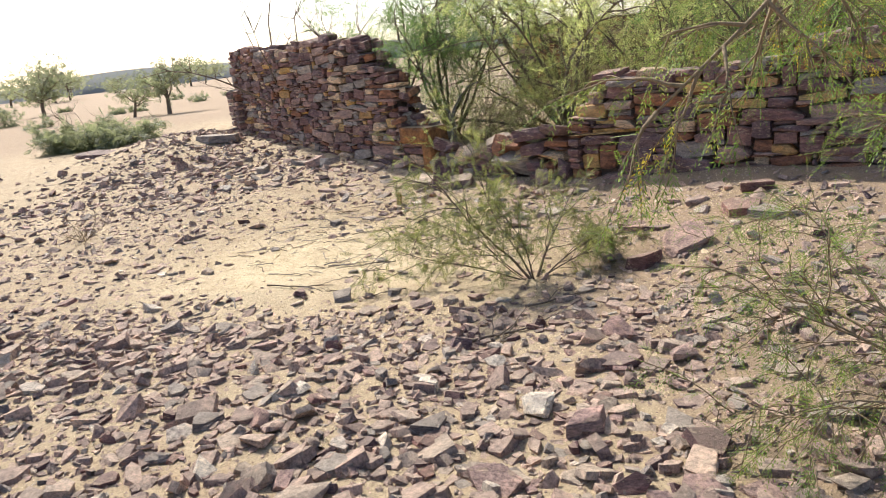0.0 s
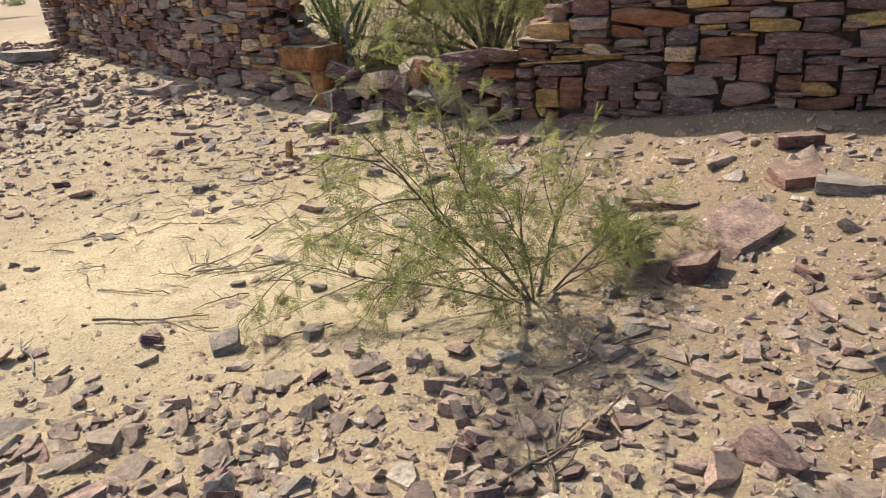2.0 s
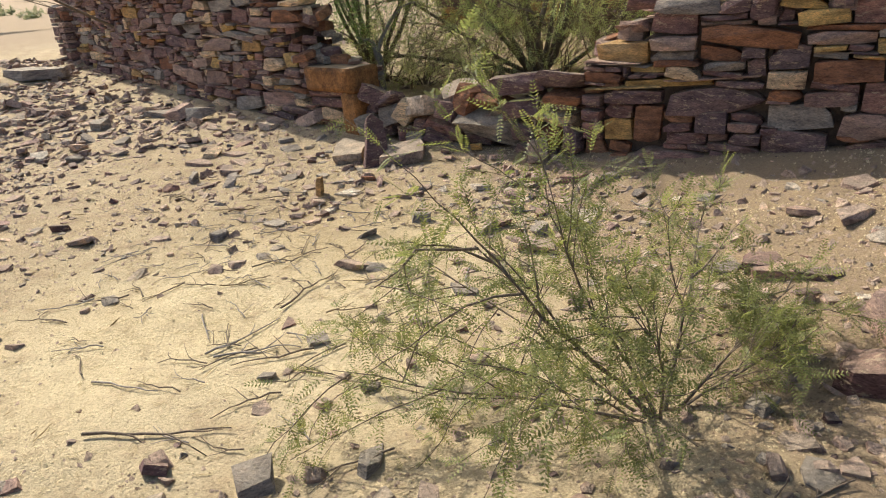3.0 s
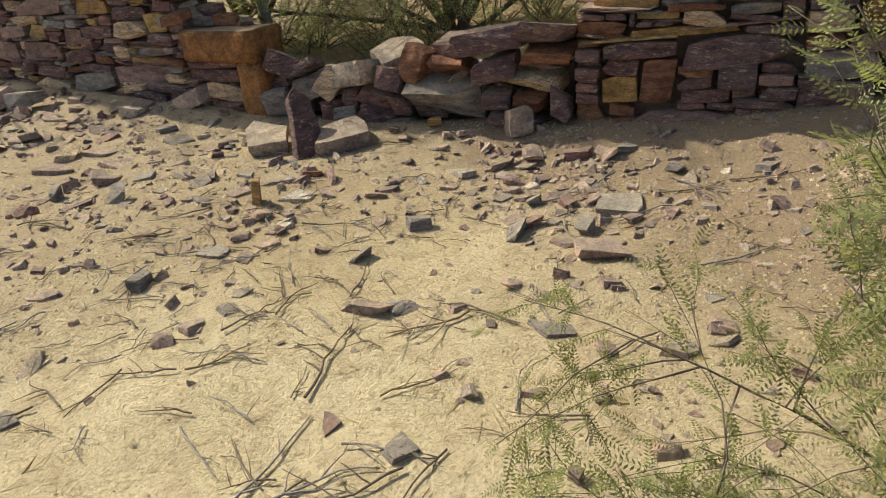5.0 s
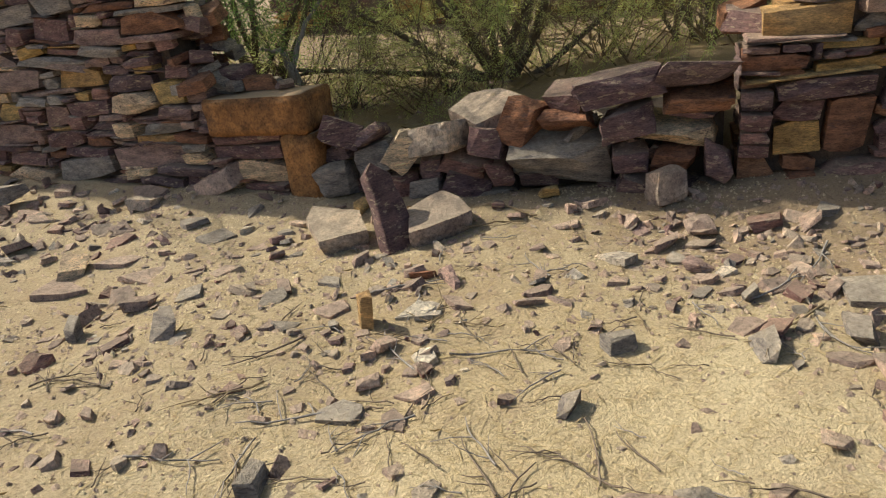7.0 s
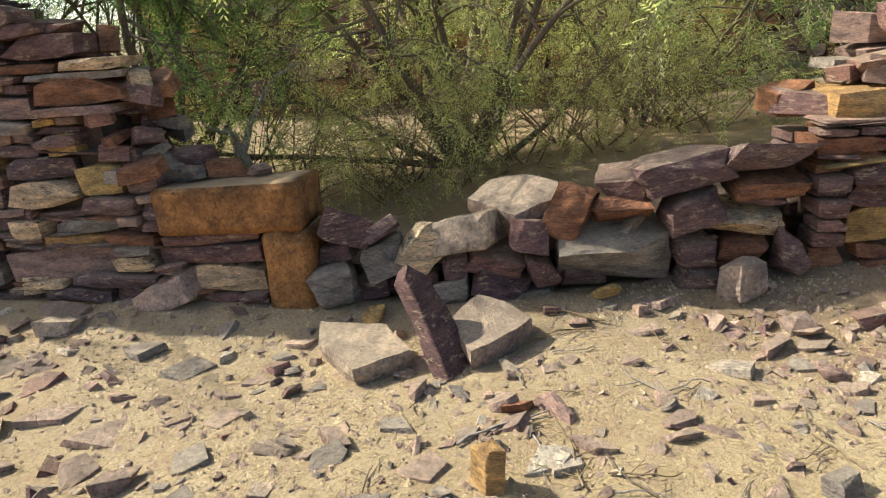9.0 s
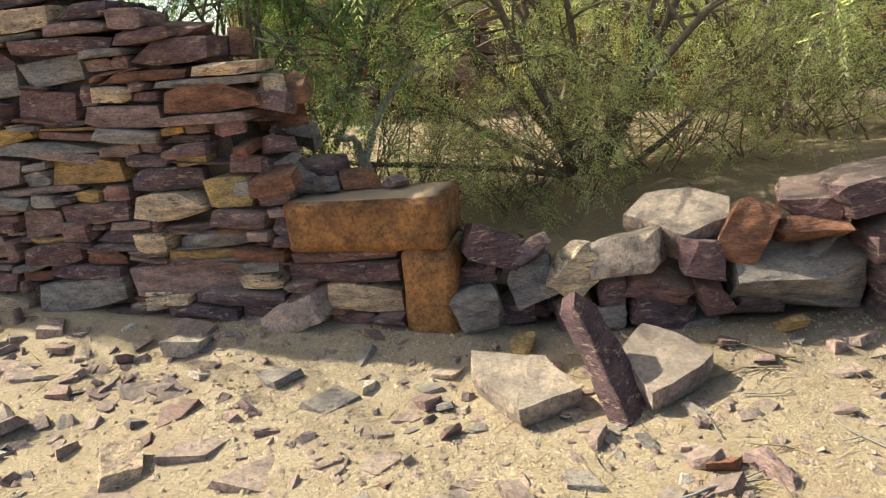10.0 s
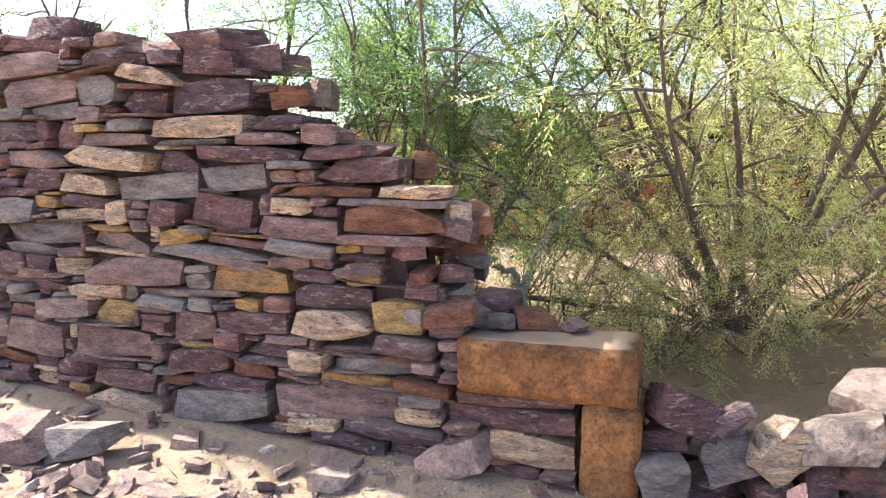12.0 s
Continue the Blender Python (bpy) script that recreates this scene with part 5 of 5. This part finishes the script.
def twig(x, y, length, turn, forks, mat):
    v, f = [], []
    z = gz(x, y) + 0.008
    main = limb(r_w, (0, 0, 0), (math.cos(turn), math.sin(turn), 0), length, 0.16, 0.0, 7)
    rad = length * 0.010 + 0.0015
    for p in main:
        p.z = gz(x + p.x, y + p.y) - z + rad + 0.004 + abs(r_w.normal(0, 0.006))
    tube(main, [rad * (1 - 0.6 * i / 7) for i in range(8)], 5, v, f)
    for _ in range(forks):
        i = int(r_w.integers(1, 6))
        a = turn + r_w.choice((-1, 1)) * r_w.uniform(0.4, 1.0)
        side = limb(r_w, main[i], (math.cos(a), math.sin(a), 0.1), length * r_w.uniform(0.2, 0.5), 0.15, 0.0, 4)
        tube(side, [rad * 0.6 * (1 - 0.6 * k / 4) for k in range(5)], 4, v, f)
    ob = link("dry_twig", mesh_of("dry_twig", v, f, mat, True), None, pose(x, y, z))
    return tagged(ob, "dry bleached broken twig lying on sand", "twig", "dry twigs on the sand")


for cx, cy, n, spread, ln in ((-1.0, 7.3, 14, 0.28, 0.24), (-0.55, 7.15, 12, 0.22, 0.26), (-1.35, 7.7, 12, 0.3, 0.24), (-0.2, 6.9, 9, 0.25, 0.2), (0.1, 7.2, 9, 0.35, 0.16), (-0.5, 8.0, 10, 0.35, 0.2),
                              (-1.1, 6.1, 9, 0.4, 0.32), (-0.55, 5.5, 9, 0.35, 0.32), (0.1, 6.3, 8, 0.4, 0.24), (-1.6, 8.6, 9, 0.5, 0.22), (0.4, 7.6, 7, 0.5, 0.2), (-0.2, 8.6, 7, 0.5, 0.18), (-1.5, 6.9, 8, 0.4, 0.3)):
    lean = r_w.uniform(0, 3.1)
    for _ in range(n):
        twig(cx + r_w.normal(0, spread), cy + r_w.normal(0, spread * 0.8), ln * r_w.uniform(0.5, 1.3), lean + r_w.normal(0, 0.6), int(r_w.integers(0, 4)), BARK if r_w.random() < 0.6 else DEAD)
for x, y, ln, a in ((0.05, 3.75, 0.75, 0.5), (0.2, 3.6, 0.5, 0.9), (0.5, 4.35, 0.6, 0.15), (1.75, 7.0, 0.42, -0.7), (-0.75, 6.55, 0.5, 1.0), (-1.5, 5.6, 0.6, 0.2)):
    twig(x, y, ln, a, 3, BARK)

for k in range(70):
    twig(r_w.uniform(-1.8, 1.7), r_w.uniform(5.9, 8.8), r_w.uniform(0.16, 0.46), r_w.uniform(0, 6.28), int(r_w.integers(1, 5)), (DEAD, BARK_TAN, DEAD, BARK)[k % 4])

straw_v = np.array([(-0.5, -0.018, 0), (0.5, -0.012, 0), (0.5, 0.012, 0), (-0.5, 0.018, 0), (0.0, 0.0, 0.05)])
straw_f = np.array([(0, 1, 4), (1, 2, 4), (2, 3, 4), (3, 0, 4)])


def straw(name, n, centre, spread, size, seed):
    r = np.random.default_rng(seed)
    x, y = centre[0] + r.normal(0, spread[0], n), centre[1] + r.normal(0, spread[1], n)
    keep = behind_wall(x, y) < (9 if centre[1] > 9.5 else 0.05)
    x, y = x[keep], y[keep]
    n = len(x)
    a, s = r.uniform(0, 2 * np.pi, n), size * r.lognormal(0, 0.4, n)
    v = straw_v[None] * s[:, None, None]
    c, q = np.cos(a)[:, None], np.sin(a)[:, None]
    vx, vy = v[:, :, 0] * c - v[:, :, 1] * q, v[:, :, 0] * q + v[:, :, 1] * c
    lift = v[:, :, 0] * r.normal(0.05, 0.25, (n, 1))
    out = np.stack([vx + x[:, None], vy + y[:, None], np.maximum(lift, -0.005) + v[:, :, 2] + ground_z(x, y)[:, None] + 0.004], -1)
    f = (straw_f[None] + (np.arange(n) * 5)[:, None, None]).reshape(-1, 3)
    return tagged(link(name, mesh_of(name, out.reshape(-1, 3), f, STRAW)), "dry straw and fallen leaf litter on sand", "litter", kind="stuff")


straw("dry_litter", 20000, (-0.5, 7.6), (1.4, 1.3), 0.032, 61)
straw("dry_litter", 14000, (2.2, 10.7), (1.6, 1.2), 0.05, 62)
straw("dry_litter", 5000, (1.9, 6.3), (0.9, 0.7), 0.03, 63)

# ---- older walls behind the thicket ----
far_a, far_b = (2.0, 16.2), (9.5, 8.6)
masonry_wall("wall_far", "ruined reddish stone wall standing behind the thicket", 0.0, 10.6, lambda s: float(1.75 + 0.35 * (value_noise(s, 1, 1.3, 4) - 0.5)), [], 5.0,
             [0.30, 0.06, 0.28, 0.08, 0.26, 0.02], 0.0, seed=14, size=(2.0, 1.8), line=straight(far_a, far_b), singles=60)
masonry_wall("wall_return", "short ruined stone wall closing the corner", 0.0, 3.4, lambda s: float(1.9 - 0.25 * s), [], 0.0,
             [0.52, 0.19, 0.17, 0.02, 0.07, 0.03], 0.02, seed=15, size=(1.5, 1.4), line=straight((-1.75, 18.65), (-4.45, 16.95)), singles=60)

# ---- the plain behind ----
CLUMP = pinna(3, 0.7, 0.2)


def far_tree(name, label, at, height, width, r, trunk=0.12, lean=0.1, fronds=600, mat=LEAF_FAR):
    ob = tagged(new(name), label, "tree")
    ob.location = at
    v, f = [], []
    places, ways, sizes = [], [], []
    main = limb(r, (0, 0, -0.1), (lean, 0, 1), height * 0.5, 0.08, 0, 6)
    tube(main, [trunk * (1 - 0.5 * i / 6) for i in range(7)], 6, v, f)
    for k in range(9):
        a = k * 2.4
        start = main[int(r.integers(3, 7))]
        br = limb(r, start, (math.cos(a) * width * 0.5, math.sin(a) * width * 0.5, height * 0.32), height * r.uniform(0.35, 0.55), 0.12, 0, 5)
        tube(br, [trunk * 0.4 * (1 - 0.7 * i / 5) for i in range(6)], 4, v, f)
        for _ in range(fronds // 9):
            p = br[int(r.integers(2, 6))] + Vector((r.normal(0, width * 0.13), r.normal(0, width * 0.13), r.normal(0, height * 0.07)))
            places.append(p[:])
            ways.append(r.normal(0, 1, 3))
            sizes.append(height * r.uniform(0.04, 0.09))
    link("trunk", mesh_of("trunk", v, f, BARK, True), ob)
    link("crown", leaves_mesh("crown", places, ways, sizes, r, mat, CLUMP), ob)
    return ob


r_f = np.random.default_rng(91)
far_tree("acacia_tree", "small round acacia tree standing in the dry field", (-12.3, 34.5, gz(-12.3, 34.5)), 3.2, 2.6, r_f, 0.13, 0.05)
far_tree("acacia_tree", "leaning sparse acacia tree in the dry field", (-14.4, 35.5, gz(-14.4, 35.5)), 2.4, 2.4, r_f, 0.09, 0.5, 350)
far_tree("acacia_tree", "tall acacia tree far out on the plain", (-28.5, 54, gz(-28.5, 54)), 4.3, 3.4, r_f, 0.16, -0.05)
for x, y, w, h in ((-7.9, 18.3, 1.5, 0.85), (-9.2, 18.6, 1.4, 0.8), (-24.0, 40.0, 2.0, 1.1)):
    shrub("desert_shrub", "dense grey-green low desert shrub on sand", (x, y, gz(x, y)), fan(r_f, 14, 0.9, 0.55, w * 0.62, 0.012), r_f, LEAF_FAR, BARK,
          template=FEATHER_COARSE, leaf=0.2, twigs=7, sub=3, per=3, bare=0.1, droop=0.02, sides=3)
for k in range(22):
    a = radians(97 + 36 * value_noise(k * 0.37, 0.0, 0.21, 31) + 0.4 * r_f.random())
    d = r_f.uniform(150, 260)
    x, y = math.cos(a) * d, math.sin(a) * d
    far_tree("distant_tree", "hazy distant tree on the horizon of the plain", (x, y, gz(x, y)), r_f.uniform(4.5, 10.0), r_f.uniform(8, 16), r_f, 0.25, 0, 420)
for k in range(16):
    a = radians(98 + 40 * (k + r_f.random()) / 16)
    d = r_f.uniform(28, 75)
    x, y = math.cos(a) * d, math.sin(a) * d
    shrub("desert_shrub", "small dry grey-green tuft on the sandy plain", (x, y, gz(x, y)), fan(r_f, 6, 0.9, 0.6, r_f.uniform(0.4, 0.8), 0.01), r_f, LEAF_FAR, BARK,
          template=FEATHER_COARSE, leaf=0.2, twigs=4, sub=3, per=3, bare=0.1, sides=3)
hx = np.linspace(-420, 120, 90)
hz = 3.0 + 5.0 * value_noise(hx, 0 * hx, 70, 12) + 1.6 * value_noise(hx, 0 * hx, 14, 13)
hv = np.concatenate([np.stack([hx, np.full(90, 330.0), np.full(90, -2.0)], -1), np.stack([hx, np.full(90, 338.0), hz], -1), np.stack([hx, np.full(90, 375.0), np.full(90, -2.0)], -1)])
hf = np.array([(q * 90 + i, q * 90 + i + 1, q * 90 + 91 + i, q * 90 + 90 + i) for q in range(2) for i in range(89)])
# Ridge grey is lighter than bare scrub; horizon haze is put into its colour.
tagged(link("backdrop", mesh_of("backdrop", hv, hf, dirt_material("hazed_scrub_ridge", (0.19, 0.20, 0.18), (0.27, 0.27, 0.24)), True)), "low scrub-covered ridge along the horizon", "ridge", kind="structure")
